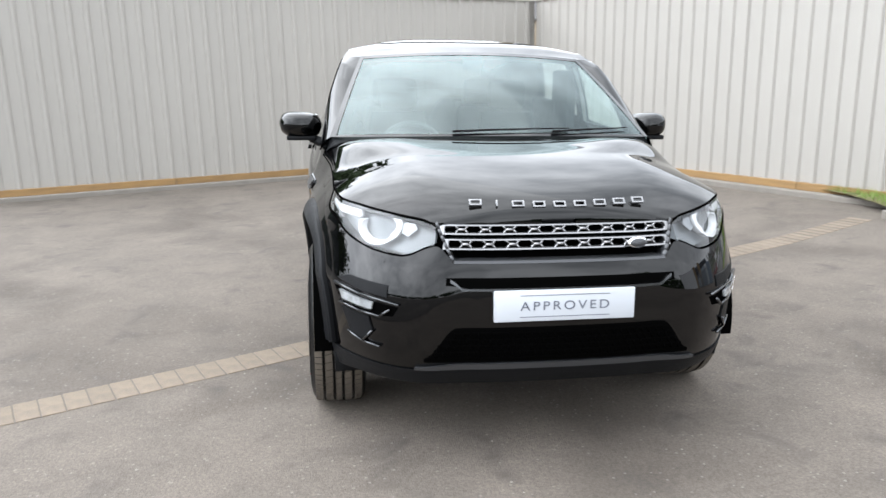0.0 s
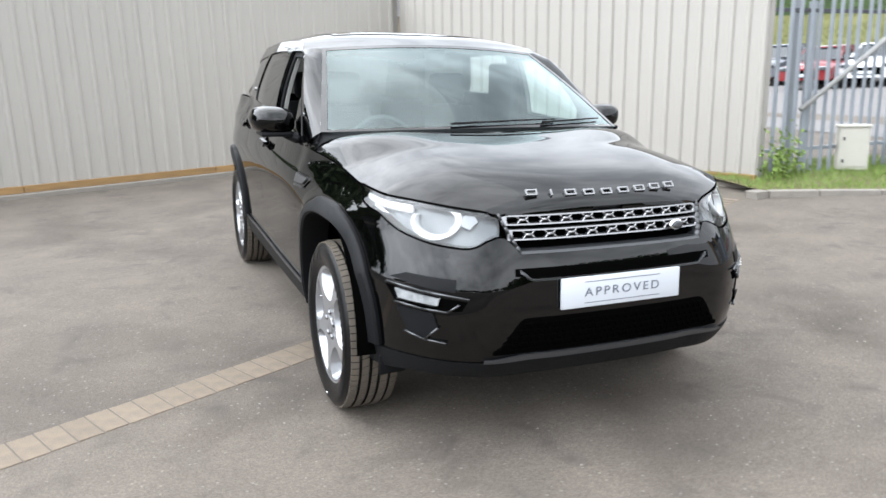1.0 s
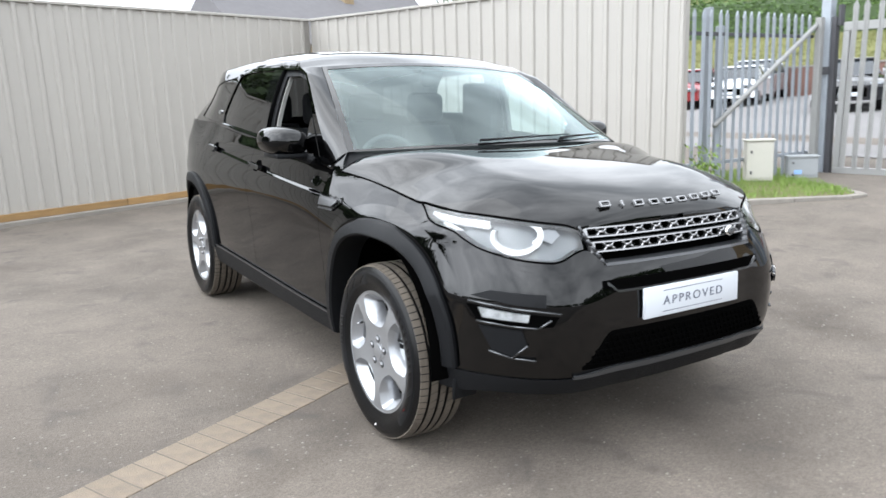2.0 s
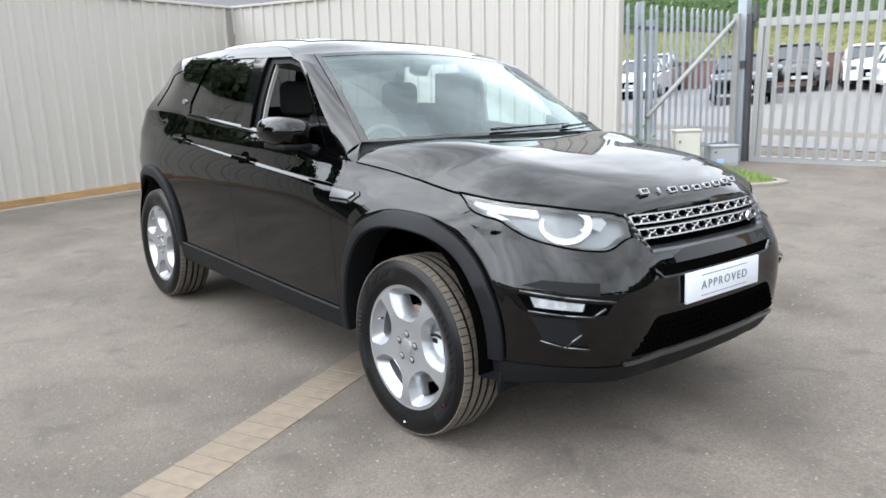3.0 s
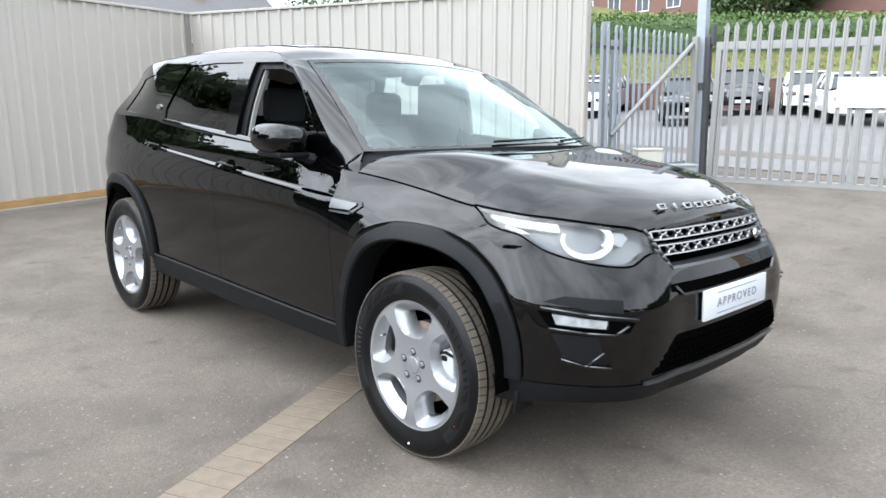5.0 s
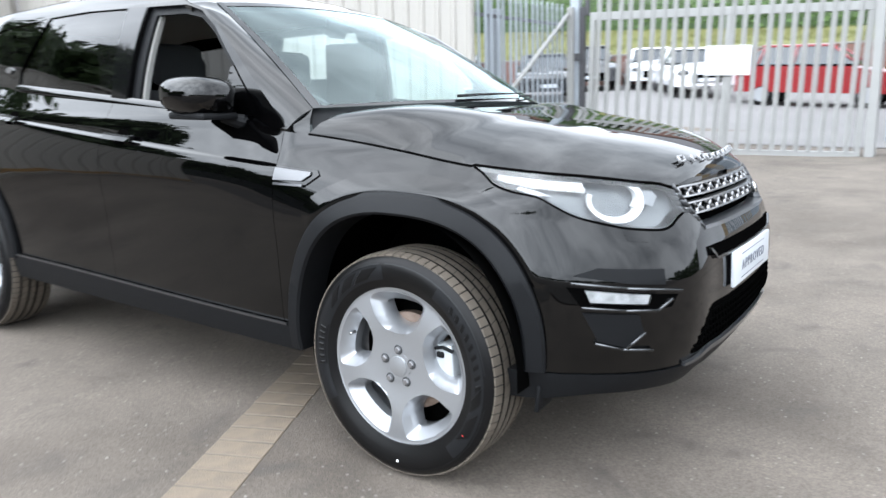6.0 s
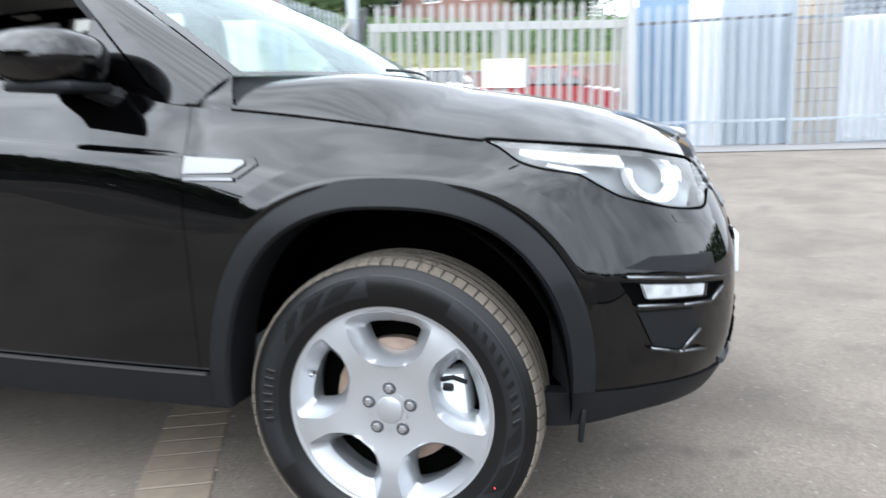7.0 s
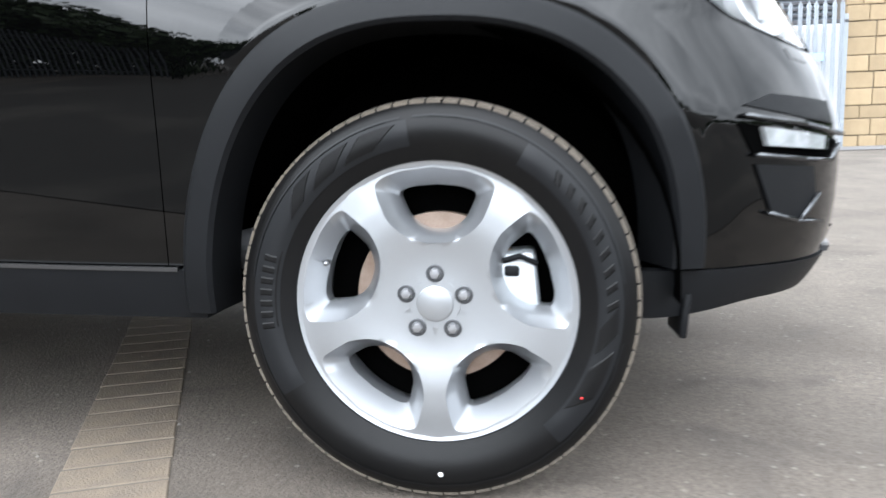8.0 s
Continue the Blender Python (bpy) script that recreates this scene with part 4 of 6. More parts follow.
# windscreen
def screen_point(r, v, out=0.0):
    bx, by, bz = 0.820 * r, 0.15 + 0.235 * abs(r) ** 2.2, 1.180 - 0.023 * abs(r) ** 2
    txx, ty, tz = 0.638 * r, 0.985 + 0.080 * r * r, 1.585 - 0.028 * r * r
    p = Vector((lerp(bx, txx, v), lerp(by, ty, v), lerp(bz, tz, v)))
    bulge = 0.030 * math.sin(math.pi * v) * (1 - 0.6 * r * r)
    return p + Vector((0, -0.48, 0.87)) * (bulge + out)


def pillar_foot(v):
    """The rear edge of the windscreen pillar, from its foot (0) to the roof (1)."""
    k = min(len(PILLAR) - 2, int(v * (len(PILLAR) - 1)))
    t = v * (len(PILLAR) - 1) - k
    y, z = lerp(PILLAR[k][0], PILLAR[k + 1][0], t), lerp(PILLAR[k][1], PILLAR[k + 1][1], t)
    return Vector((glass_x(y, z), y, z))


for sign in (1, -1):
    b = bmesh.new()
    rows = []
    for j in range(31):
        p, q = screen_point(1.0, j / 30), pillar_foot(j / 30)
        row = [p + Vector((-0.012, 0.012, -0.012))]
        for i in range(9):
            t = i / 8
            row.append(p.lerp(q, t) + Vector((0.62, -0.30, 0.45)) * (0.055 * t * (1 - t)) * (1 - 0.4 * j / 30))
        row.append(q + Vector((-0.02, 0.012, 0.0)))
        rows.append([Vector((-sign * w.x, w.y, w.z)) for w in row])
    add_grid(b, rows)
    part("windscreen_pillar", fix(b), PAINT, car)
    # the wing's tail between the bonnet, the pillar's foot and the door
    b = bmesh.new()
    low = [Vector(body(s_at_y(y), curve(BELT, y) - 0.006)) for y in ramp_list(0.366, 0.50, 0.0134)]
    high = [screen_point(1.0, 0.0).lerp(pillar_foot(0.0), i / (len(low) - 1)) + Vector((0.0, 0.0, 0.002)) for i in range(len(low))]
    add_grid(b, [[Vector((-sign * w.x, w.y, w.z)) for w in (p, p.lerp(q, 0.5) + Vector((0.006, 0, 0.004)), q)] for p, q in zip(low, high)])
    part("cowl_side", fix(b), PAINT, car)

bm = bmesh.new()
add_grid(bm, [[screen_point(-1 + i / 15, j / 20) for i in range(31)] for j in range(21)])
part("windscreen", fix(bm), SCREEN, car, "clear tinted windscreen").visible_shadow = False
bm = bmesh.new()
for r0, r1 in ((-1, -0.965), (0.965, 1)):
    add_grid(bm, [[screen_point(lerp(r0, r1, i), j / 20, 0.003) for i in (0, 1)] for j in range(21)])
add_grid(bm, [[screen_point(-1 + i / 15, j, 0.002) for i in range(31)] for j in (0.955, 1.0)])
add_grid(bm, [[screen_point(-1 + i / 15, j, 0.002) for i in range(31)] for j in (0.0, 0.022)])
part("windscreen_border", bm, GLOSS, car, "black border of the windscreen")
bm = bmesh.new()
scuttle_top = [screen_point(-1 + i / 15, 0.02, -0.010) for i in range(31)]
scuttle_low = [bonnet(1 - i / 15, 1.0) + Vector((0, -0.02, -0.012)) for i in range(31)]
add_grid(bm, [scuttle_top, [p.lerp(q, 0.6) + Vector((0, 0, -0.008)) for p, q in zip(scuttle_top, scuttle_low)], scuttle_low])
part("scuttle", bm, PLASTIC, car)
for base, tip in (((0.30, 0.025), (-0.42, 0.055)), ((-0.30, 0.025), (-0.86, 0.07))):
    bm = bmesh.new()
    path = [screen_point(-lerp(base[0], tip[0], k / 8), lerp(base[1], tip[1], k / 8), 0.014) for k in range(9)]
    add_tube(bm, path, [0.0062 - 0.0004 * k for k in range(9)], 6)
    part("wiper", fix(bm), PLASTIC, car)
bm = bmesh.new()
add_prism(bm, [(-0.06, 0.0), (0.06, 0.0), (0.045, -0.09), (-0.045, -0.09)], 0.05, pose(0, 0.97, 1.54, 25, 0, 0))
part("sensor_housing", fix(bm), CABIN, car)

# roof
RC = [(0.98, 1.585), (1.2, 1.638), (1.6, 1.678), (2.0, 1.690), (2.6, 1.670), (3.2, 1.618), (3.45, 1.575)]


def roof_point(r, v):
    y = lerp(0.985 + 0.105 * r * r, 3.30 - 0.20 * r * r, v)
    ze, zc = curve(RE, y), curve(RC, y)
    ye = min(3.1, max(1.09, y))
    yf = 0.985 + 0.105 * r * r
    zf = curve(RE, yf) + (curve(RC, yf) - curve(RE, yf)) * (1 - abs(r) ** 3.2)
    drop = (1.585 - 0.037 * r * r - zf) * (1 - smooth(0.0, 0.11, v))
    return Vector((r * (glass_x(ye, curve(RE, ye)) + 0.002), y, ze + (zc - ze) * (1 - abs(r) ** 3.2) + drop))


bm = bmesh.new()
top = [[roof_point(-1 + i / 16, j / 40) for i in range(33)] for j in range(41)]
g = add_grid(bm, top)
for col in (0, -1):
    e = [bm.verts.new(r[col].co + Vector((0, 0, -0.03))) for r in g]
    for i in range(len(e) - 1):
        bm.faces.new((g[i][col], g[i + 1][col], e[i + 1], e[i]))
part("roof", fix(bm), PAINT, car)
bm = bmesh.new()
add_grid(bm, [[roof_point(-0.72 + 1.44 * i / 20, 0.14 + 0.34 * j / 16) + Vector((0, 0, 0.004)) for i in range(21)] for j in range(17)])
part("roof_glass", bm, GLOSS, car, "dark glass roof panel")
bm = bmesh.new()
add_grid(bm, [[roof_point(-0.95 + 1.9 * i / 16, j / 20) + Vector((0, 0, -0.035)) for i in range(17)] for j in range(21)])
part("headliner", bm, HEADLINER, car, "pale fabric headliner")
# tailgate with rear window
bm = bmesh.new()
rows = []
for j in range(9):
    row = []
    for i in range(17):
        r = -1 + i / 8
        t = j / 8
        ye, ze = curve([(0, 3.1), (0.2, 3.175), (0.47, 3.23), (1, 3.275)], t), curve([(0, 1.525), (0.2, 1.465), (0.47, 1.39), (1, 1.245)], t)
        yc, zc = lerp(3.30, 3.47, t), lerp(curve(RC, 3.30), 1.25, t)
        row.append(Vector((r * glass_x(ye, ze), lerp(yc, ye, r * r), lerp(ze, zc, 1 - abs(r) ** 3.2))))
    rows.append(row)
add_grid(bm, [r[2:15] for r in rows])
for cols in (slice(0, 3), slice(14, 17)):
    b = bmesh.new()
    add_grid(b, [r[cols] for r in rows])
    part("rear_pillar", fix(b), PAINT, car)
part("rear_window", fix(bm), PRIVACY, car, "dark rear window")

# mirrors
for sign in (1, -1):
    b = bmesh.new()
    rows = []
    for i in range(17):
        u = -1 + i / 8
        k = (1 - abs(u) ** 3.2) ** 0.5
        xx = -sign * (0.975 + 0.112 * u) if sign > 0 else 0.972 + 0.105 * u
        row = []
        for t in range(20):
            a = 2 * math.pi * t / 20
            ca, sa = math.cos(a), math.sin(a)
            yy = 0.765 + (0.10 if ca > 0 else 0.125) * math.copysign(abs(ca) ** 0.7, ca) * (0.25 + 0.75 * k)
            zz = 1.195 + 0.068 * math.copysign(abs(sa) ** 0.75, sa) * (0.15 + 0.85 * k) + 0.006 * u
            row.append((xx, yy + 0.03 * u * u, zz))
        rows.append(row)
    g = add_grid(b, rows, close_v=True)
    b.faces.new(g[0])
    b.faces.new(g[-1][::-1])
    mir = part("door_mirror", fix(b), PAINT, car, "gloss black door mirror")
    b = bmesh.new()
    add_tube(b, [(-sign * 0.92, 0.725, 1.128), (-sign * 0.88, 0.695, 1.112), (-sign * 0.835, 0.67, 1.10)], [0.022, 0.026, 0.035], 10)
    add_box(b, (-sign * 0.97 - 0.075, 0.665, 1.118), (-sign * 0.97 + 0.075, 0.855, 1.142), bevel=0.008)
    part("mirror_arm", fix(b), PLASTIC, mir)
    part("mirror_glass", box((-sign * 0.96 - 0.075, 0.871, 1.145), (-sign * 0.96 + 0.075, 0.877, 1.245), 0.004), CHROME, mir)

# side details
for sign in (1, -1):
    for y, z in ((1.335, 1.038), (2.22, 1.094)):
        s0 = s_at_y(y)
        h = part("door_handle", ribbon(sign * (s0 - 0.095), sign * (s0 + 0.085), lambda s: z - 0.013 + 0.05 * (y_of(abs(s)) - y), lambda s: z + 0.010 + 0.05 * (y_of(abs(s)) - y), 0.034, 0.02), PAINT, car)
        # flat black patch painting the shade of the finger pocket
        part("handle_pocket_shade", patch(sign, dense([(s0 - 0.05, z + 0.004), (s0 - 0.02, z - 0.03), (s0 + 0.03, z - 0.03), (s0 + 0.055, z + 0.004), (s0 + 0.02, z + 0.028), (s0 - 0.02, z + 0.028)]), 0.003, 0.004, 3), SHADE_BLACK, h)
        # grey strip puts the handle top's reflected light into the colour
        part("handle_glint", ribbon(sign * (s0 - 0.09), sign * (s0 + 0.08), lambda s: z + 0.004 + 0.05 * (y_of(abs(s)) - y), lambda s: z + 0.011 + 0.05 * (y_of(abs(s)) - y), 0.037, 0.003), SMOKE, h)
    a, b2 = s_at_y(0.285), s_at_y(0.468)
    v = part("wing_vent", patch(sign, dense([(a, 0.948), (a + 0.045, 0.915), (b2, 0.905), (b2, 0.972), (a + 0.01, 0.962)]), 0.006, 0.01, 4), GLOSS, car, "satin silver wing vent badge")
    part("vent_plate", patch(sign, dense([(a + 0.03, 0.948), (a + 0.06, 0.928), (b2 - 0.003, 0.925), (b2 - 0.003, 0.966), (a + 0.03, 0.957)]), 0.013, 0.008, 4), VENT, v)
    part("vent_fin", ribbon(sign * (a + 0.055), sign * (b2 - 0.003), 0.909, 0.916, 0.011, 0.006), VENT, v)

# cabin
def seat(parent, x, y, w=0.25):
    st = part("seat", box((x - w, y - 0.25, 0.50), (x + w, y + 0.27, 0.72), 0.06), TRIM_CLOTH, parent, "dark cloth seat")
    b = bmesh.new()
    rows = []
    for i in range(9):
        t = i / 8
        ww = w * (0.96 - 0.25 * t * t)
        yy, zz = y + 0.20 + 0.24 * t, 0.68 + 0.54 * t
        rows.append([(x + ww * math.copysign(abs(math.cos(a)) ** 0.5, math.cos(a)), yy + 0.085 * (1 - 0.4 * t) * math.copysign(abs(math.sin(a)) ** 0.6, math.sin(a)), zz) for a in [2 * math.pi * k / 16 for k in range(16)]])
    gg = add_grid(b, rows, close_v=True)
    b.faces.new(gg[-1])
    part("seat_back", fix(b), TRIM_CLOTH, st)
    b = box((x - 0.13, y + 0.40, 1.235), (x + 0.13, y + 0.50, 1.435), 0.045)
    part("head_restraint", b, TRIM_CLOTH, st)


for x in (-0.37, 0.37):
    seat(car, x, 1.25)
seat(car, -0.36, 2.15, 0.24)
seat(car, 0.36, 2.15, 0.24)
part("inner_pillar_trim", box((0.70, 1.40, 1.05), (0.765, 1.75, 1.50), 0.02), CABIN, car)
part("rear_door_lining", box((0.72, 1.72, 0.60), (0.79, 2.34, 1.30), 0.02), CABIN, car)
part("dashboard", box((-0.74, 0.30, 0.75), (0.74, 0.72, 1.09), 0.06), CABIN, car)
part("cabin_floor", box((-0.78, 0.3, 0.40), (0.78, 3.3, 0.47)), CABIN, car)
for sign in (1, -1):
    part("door_lining", box((-0.83 if sign > 0 else 0.78, 0.5, 0.45), (-0.78 if sign > 0 else 0.83, 2.3, 1.10), 0.02), CABIN, car)
bm = bmesh.new()
ring = [Vector((-0.37 + 0.185 * math.cos(2 * math.pi * k / 32), 0.80 + 0.06 * math.sin(2 * math.pi * k / 32), 1.02 + 0.175 * math.sin(2 * math.pi * k / 32))) for k in range(33)]
add_tube(bm, ring, 0.016, 8, cap=False)
add_tube(bm, [(-0.37, 0.62, 0.97), (-0.37, 0.80, 1.02)], 0.06, 10)
part("steering_wheel", fix(bm), CABIN, car)


# ---- wheels ----
RT, RR = 0.366, 0.2575


def tyre_bm():
    """Turned about x; outer face towards -x, middle plane at x = 0."""
    half = [(-0.088, 0.250), (-0.101, 0.258), (-0.104, 0.266), (-0.112, 0.284), (-0.1175, 0.305), (-0.116, 0.325), (-0.109, 0.342), (-0.100, 0.354), (-0.096, 0.3575)]
    tread = [(-0.088, 0.3615), (-0.066, 0.3650), (-0.0655, 0.357), (-0.0575, 0.357), (-0.057, 0.3655), (-0.023, RT), (-0.0225, 0.3575), (-0.0145, 0.3575), (-0.014, RT)]
    prof = half + tread + [(-x, r) for x, r in tread[::-1]] + [(-x, r) for x, r in half[::-1]]
    b = bmesh.new()
    add_lathe(b, prof, 120)
    return fix(b)


def rim_bm():
    b = bmesh.new()
    n5, m = 5, 72
    rings = 7

    def depth(r):
        return -0.092 - 0.010 * smooth(0.06, 0.17, r) + 0.004 * smooth(0.20, 0.245, r)

    def opening(a, level):
        """Outline of one window between spokes, centred on angle 90 degrees; level 0 at the face, 1 at the hole."""
        t = 2 * math.pi * a
        r_in, r_out = lerp(0.109, 0.129, level), lerp(0.2455, 0.213, level)
        mid, hr = (r_in + r_out) / 2, (r_out - r_in) / 2
        cz, cx = math.sin(t), math.cos(t)
        e = lerp(0.80, 0.30, smooth(-0.4, 0.4, cz))
        z = mid + hr * math.copysign(abs(cz) ** e, cz)
        k = (z - r_in) / (r_out - r_in)
        w_in, w_out = lerp(0.068, 0.042, level), lerp(0.115, 0.076, level)
        x = lerp(w_in, w_out, max(0.0, k) ** 0.9) * math.copysign(abs(cx) ** e, cx)
        z -= x * x * 2.1 * k
        return x, z

    for w in range(n5):
        rot = radians(72 * w)

        def place(x, z, d):
            # wheel plane: local y runs to the rear, so the picture's right is -y
            rr, an = math.hypot(x, z), math.atan2(z, x) + rot
            return Vector((d, -rr * math.cos(an), rr * math.sin(an)))

        outer = []
        for i in range(m):
            ox, oz = opening(i / m, 0)
            cx, cz = ox - 0.0, oz - 0.165
            # push from the window's middle to the edge of the 72 degree sector
            lo, hi = 0.0, 4.0
            for _ in range(40):
                k = (lo + hi) / 2
                px, pz = cx * k, 0.165 + cz * k
                r = math.hypot(px, pz)
                inside = r < 0.2475 and r > 0.045 and abs(math.atan2(px, pz)) < radians(36)
                lo, hi = (k, hi) if inside else (lo, k)
            outer.append((cx * lo, 0.165 + cz * lo))
        rows = []
        for q in range(rings + 1):
            row = []
            for i in range(m):
                ax, az = outer[i]
                bx, bz = opening(i / m, 0)
                x, z = lerp(ax, bx, q / rings), lerp(az, bz, q / rings)
                row.append(place(x, z, depth(math.hypot(x, z))))
            rows.append(row)
        for lev, dd in ((0.05, 0.0045), (0.5, 0.024), (1.0, 0.046)):
            rows.append([place(*opening(i / m, lev), depth(0.17) + dd) for i in range(m)])
        rows.append([place(*opening(i / m, 1.0), depth(0.17) + 0.08) for i in range(m)])
        add_grid(b, rows, close_v=True)
    add_lathe(b, [(-0.080, 0.2452), (-0.0955, 0.2462), (-0.0965, 0.250), (-0.0975, 0.2555), (-0.099, 0.2585), (-0.094, 0.259), (-0.09, 0.25), (-0.05, 0.238), (0.10, 0.225), (0.10, 0.25)], 120)
    bmesh.ops.remove_doubles(b, verts=b.verts[:], dist=0.0004)
    for w in range(n5):
        a0 = radians(90 + 36 + 72 * w)
        add_grid(b, [[(depth(r) + 0.0006, -r * math.cos(a0 + da), r * math.sin(a0 + da)) for r in (0.236, 0.2487)] for da in (-0.06, -0.03, 0, 0.03, 0.06)])
    return fix(b)


def wheel(at, front):
    w = part("wheel", tyre_bm(), RUBBER, car, "silver five-spoke alloy wheel with a black road tyre", at=at)
    part("rim", rim_bm(), ALLOY, w, "silver five-spoke alloy rim")
    b = bmesh.new()
    add_lathe(b, [(-0.0895, 0.064), (-0.0905, 0.046), (-0.0925, 0.0455), (-0.0925, 0.0335), (-0.0955, 0.0325), (-0.0965, 0.030), (-0.0965, 0.0)], 48)
    part("centre_cap", fix(b), ALLOY, w)
    for k in range(5):
        a = radians(90 + 72 * k)
        y, z = -0.055 * math.cos(a), 0.055 * math.sin(a)
        b = bmesh.new()
        add_lathe(b, [(-0.0925, 0.0158), (-0.0935, 0.0155), (-0.0935, 0.0120), (-0.090, 0.0115)], 24, m=Matrix.Translation((0, y, z)))
        add_lathe(b, [(-0.088, 0.0110), (-0.099, 0.0105), (-0.1015, 0.0085), (-0.102, 0.0)], 6, m=Matrix.Translation((0, y, z)))
        part("wheel_nut", fix(b), NUT, w)
        b = bmesh.new()
        add_lathe(b, [(-0.0932, 0.0165), (-0.0944, 0.0150), (-0.0944, 0.0112), (-0.092, 0.0108)], 20, m=Matrix.Translation((0, y, z)))
        part("nut_recess", fix(b), DARKGREY, w)
    b = bmesh.new()
    add_lathe(b, [(-0.045, 0.0), (-0.045, 0.075), (-0.02, 0.078), (-0.02, 0.160), (0.008, 0.160), (0.008, 0.0)], 64)
    part("brake_disc", fix(b), DISC, w)
    b = bmesh.new()
    add_box(b, (-0.055, -0.185, -0.045), (0.05, -0.085, 0.075), Matrix.Rotation(radians(-6), 4, "X"), 0.014)
    part("brake_caliper", b, CALIPER, w)
    b = bmesh.new()
    add_box(b, (-0.061, -0.150, 0.046), (-0.045, -0.122, 0.066), None, 0.005)
    add_tube(b, [(-0.06, -0.12, 0.075), (-0.065, -0.15, 0.085), (-0.05, -0.18, 0.07)], 0.006, 6)
    part("caliper_bracket", fix(b), PLASTIC, w)
    # added black disc standing for the shade behind the spokes
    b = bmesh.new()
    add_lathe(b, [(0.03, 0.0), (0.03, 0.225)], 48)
    part("wheel_shade_disc", b, SHADE_BLACK, w)
    b = bmesh.new()
    y, z = 0.207, 0.068
    add_tube(b, [(-0.06, y, z), (-0.088, y - 0.004, z)], [0.0055, 0.0045], 8)
    part("valve", fix(b), NUT, w)
    # tread blocks on both shoulders
    b = bmesh.new()
    for k in range(76):
        a = 2 * math.pi * k / 76
        for sg in (-1, 1):
            m = Matrix.Rotation(a + (0.02 if sg > 0 else 0), 4, "X")
            lo, hi = sorted((sg * 0.0675, sg * 0.0985))
            v = []
            for xx, r0, r1 in ((lo, 0.355, 0), (hi, 0.355, 0)):
                r_top = 0.3667 if abs(xx) < 0.08 else 0.3600
                for yy in (-0.0128, 0.0128):
                    v.append((xx, yy, r0))
                    v.append((xx, yy, r_top))
            vs = [b.verts.new(m @ Vector(p)) for p in v]
            for q in ((0, 1, 3, 2), (4, 6, 7, 5), (0, 4, 5, 1), (2, 3, 7, 6), (1, 5, 7, 3)):
                b.faces.new([vs[i] for i in q])
    for k in range(60):
        a = 2 * math.pi * k / 60
        for lo, hi in ((-0.055, -0.025), (-0.012, 0.012), (0.025, 0.055)):
            m = Matrix.Rotation(a + lo * 3, 4, "X")
            vs = [b.verts.new(m @ Vector((xx, yy + (xx - lo) * 0.25, r))) for xx in (lo, hi) for yy in (-0.0175, 0.0175) for r in (0.36, RT + 0.0008)]
            for q in ((0, 1, 3, 2), (4, 6, 7, 5), (0, 4, 5, 1), (2, 3, 7, 6), (1, 5, 7, 3)):
                b.faces.new([vs[i] for i in q])
    tread = part("tread", fix(b), TREAD, w, "dusty tread blocks", smooth_shade=False)
    tagged(tread, kind="stuff")

    # raised sidewall marks: arcs, swooshes and plain bars for the maker's words
    def mark(a0, a1, r0, r1, mat, name="sidewall_mark", h=0.0015, n=14, skew=0.0):
        b = bmesh.new()
        prof = [(0.258, -0.1015), (0.266, -0.104), (0.284, -0.112), (0.305, -0.1175), (0.325, -0.116), (0.342, -0.109), (0.354, -0.1)]
        rows = []
        for i in range(n + 1):
            a = radians(lerp(a0, a1, i / n))
            row = []
            for j in range(5):
                r = lerp(r0, r1, j / 4)
                x = curve(prof, r) - (h if 0 < i < n else 0.0)
                aa = a + radians(skew) * (j / 4)
                row.append((x - 0.0003, -r * math.cos(aa), r * math.sin(aa)))
            rows.append(row)
        add_grid(b, rows)
        return part(name, fix(b), mat, w)

    mark(100, 172, 0.3325, 0.336, RUBBER_SHINE)
    mark(8, 96, 0.3325, 0.336, RUBBER_SHINE)
    mark(190, 350, 0.3345, 0.3375, RUBBER_SHINE)
    mark(98, 212, 0.283, 0.330, RUBBER_SHINE, n=40)
    mark(-47, 60, 0.287, 0.330, RUBBER_SHINE, n=40)
    for k in range(7):
        mark(189.5 - k * 3.9, 186.6 - k * 3.9, 0.296, 0.318, RUBBER, n=4, h=0.003)
    mark(190, 160, 0.2885, 0.291, RUBBER, h=0.003)
    for k in range(9):
        mark(47 - k * 5.6, 43.6 - k * 5.6, 0.302, 0.321, RUBBER, n=4, skew=2, h=0.003)
    for k, (a, l) in enumerate(((110, 13), (126, 11), (141, 9))):
        mark(a, a + l, 0.292 + 0.002 * k, 0.324, RUBBER, skew=-9, h=0.003)
    for k, (a, l) in enumerate(((-38, 18), (-16, 10))):
        mark(a, a + l, 0.292, 0.322, RUBBER, skew=8, h=0.003)
    if front:
        b = bmesh.new()
        bmesh.ops.create_uvsphere(b, u_segments=10, v_segments=6, radius=0.0045, matrix=Matrix.Translation((-0.117, -0.262, -0.156)))
        part("red_dot", b, RED, w)
        b = bmesh.new()
        bmesh.ops.create_uvsphere(b, u_segments=10, v_segments=6, radius=0.005, matrix=Matrix.Translation((-0.1165, -0.012, -0.312)))
        part("white_dot", b, WHITE_DOT, w)
    return w


wheel(pose(-0.805, -0.030, 0.362, 0, 0, 0), True)
wheel(pose(-0.815, 2.727, 0.362, 25, 0, 0), False)
wheel(pose(0.812, 0.0, 0.394, 10, 0, 180), False)
wheel(pose(0.812, REAR_AXLE, 0.402, 40, 0, 180), False)


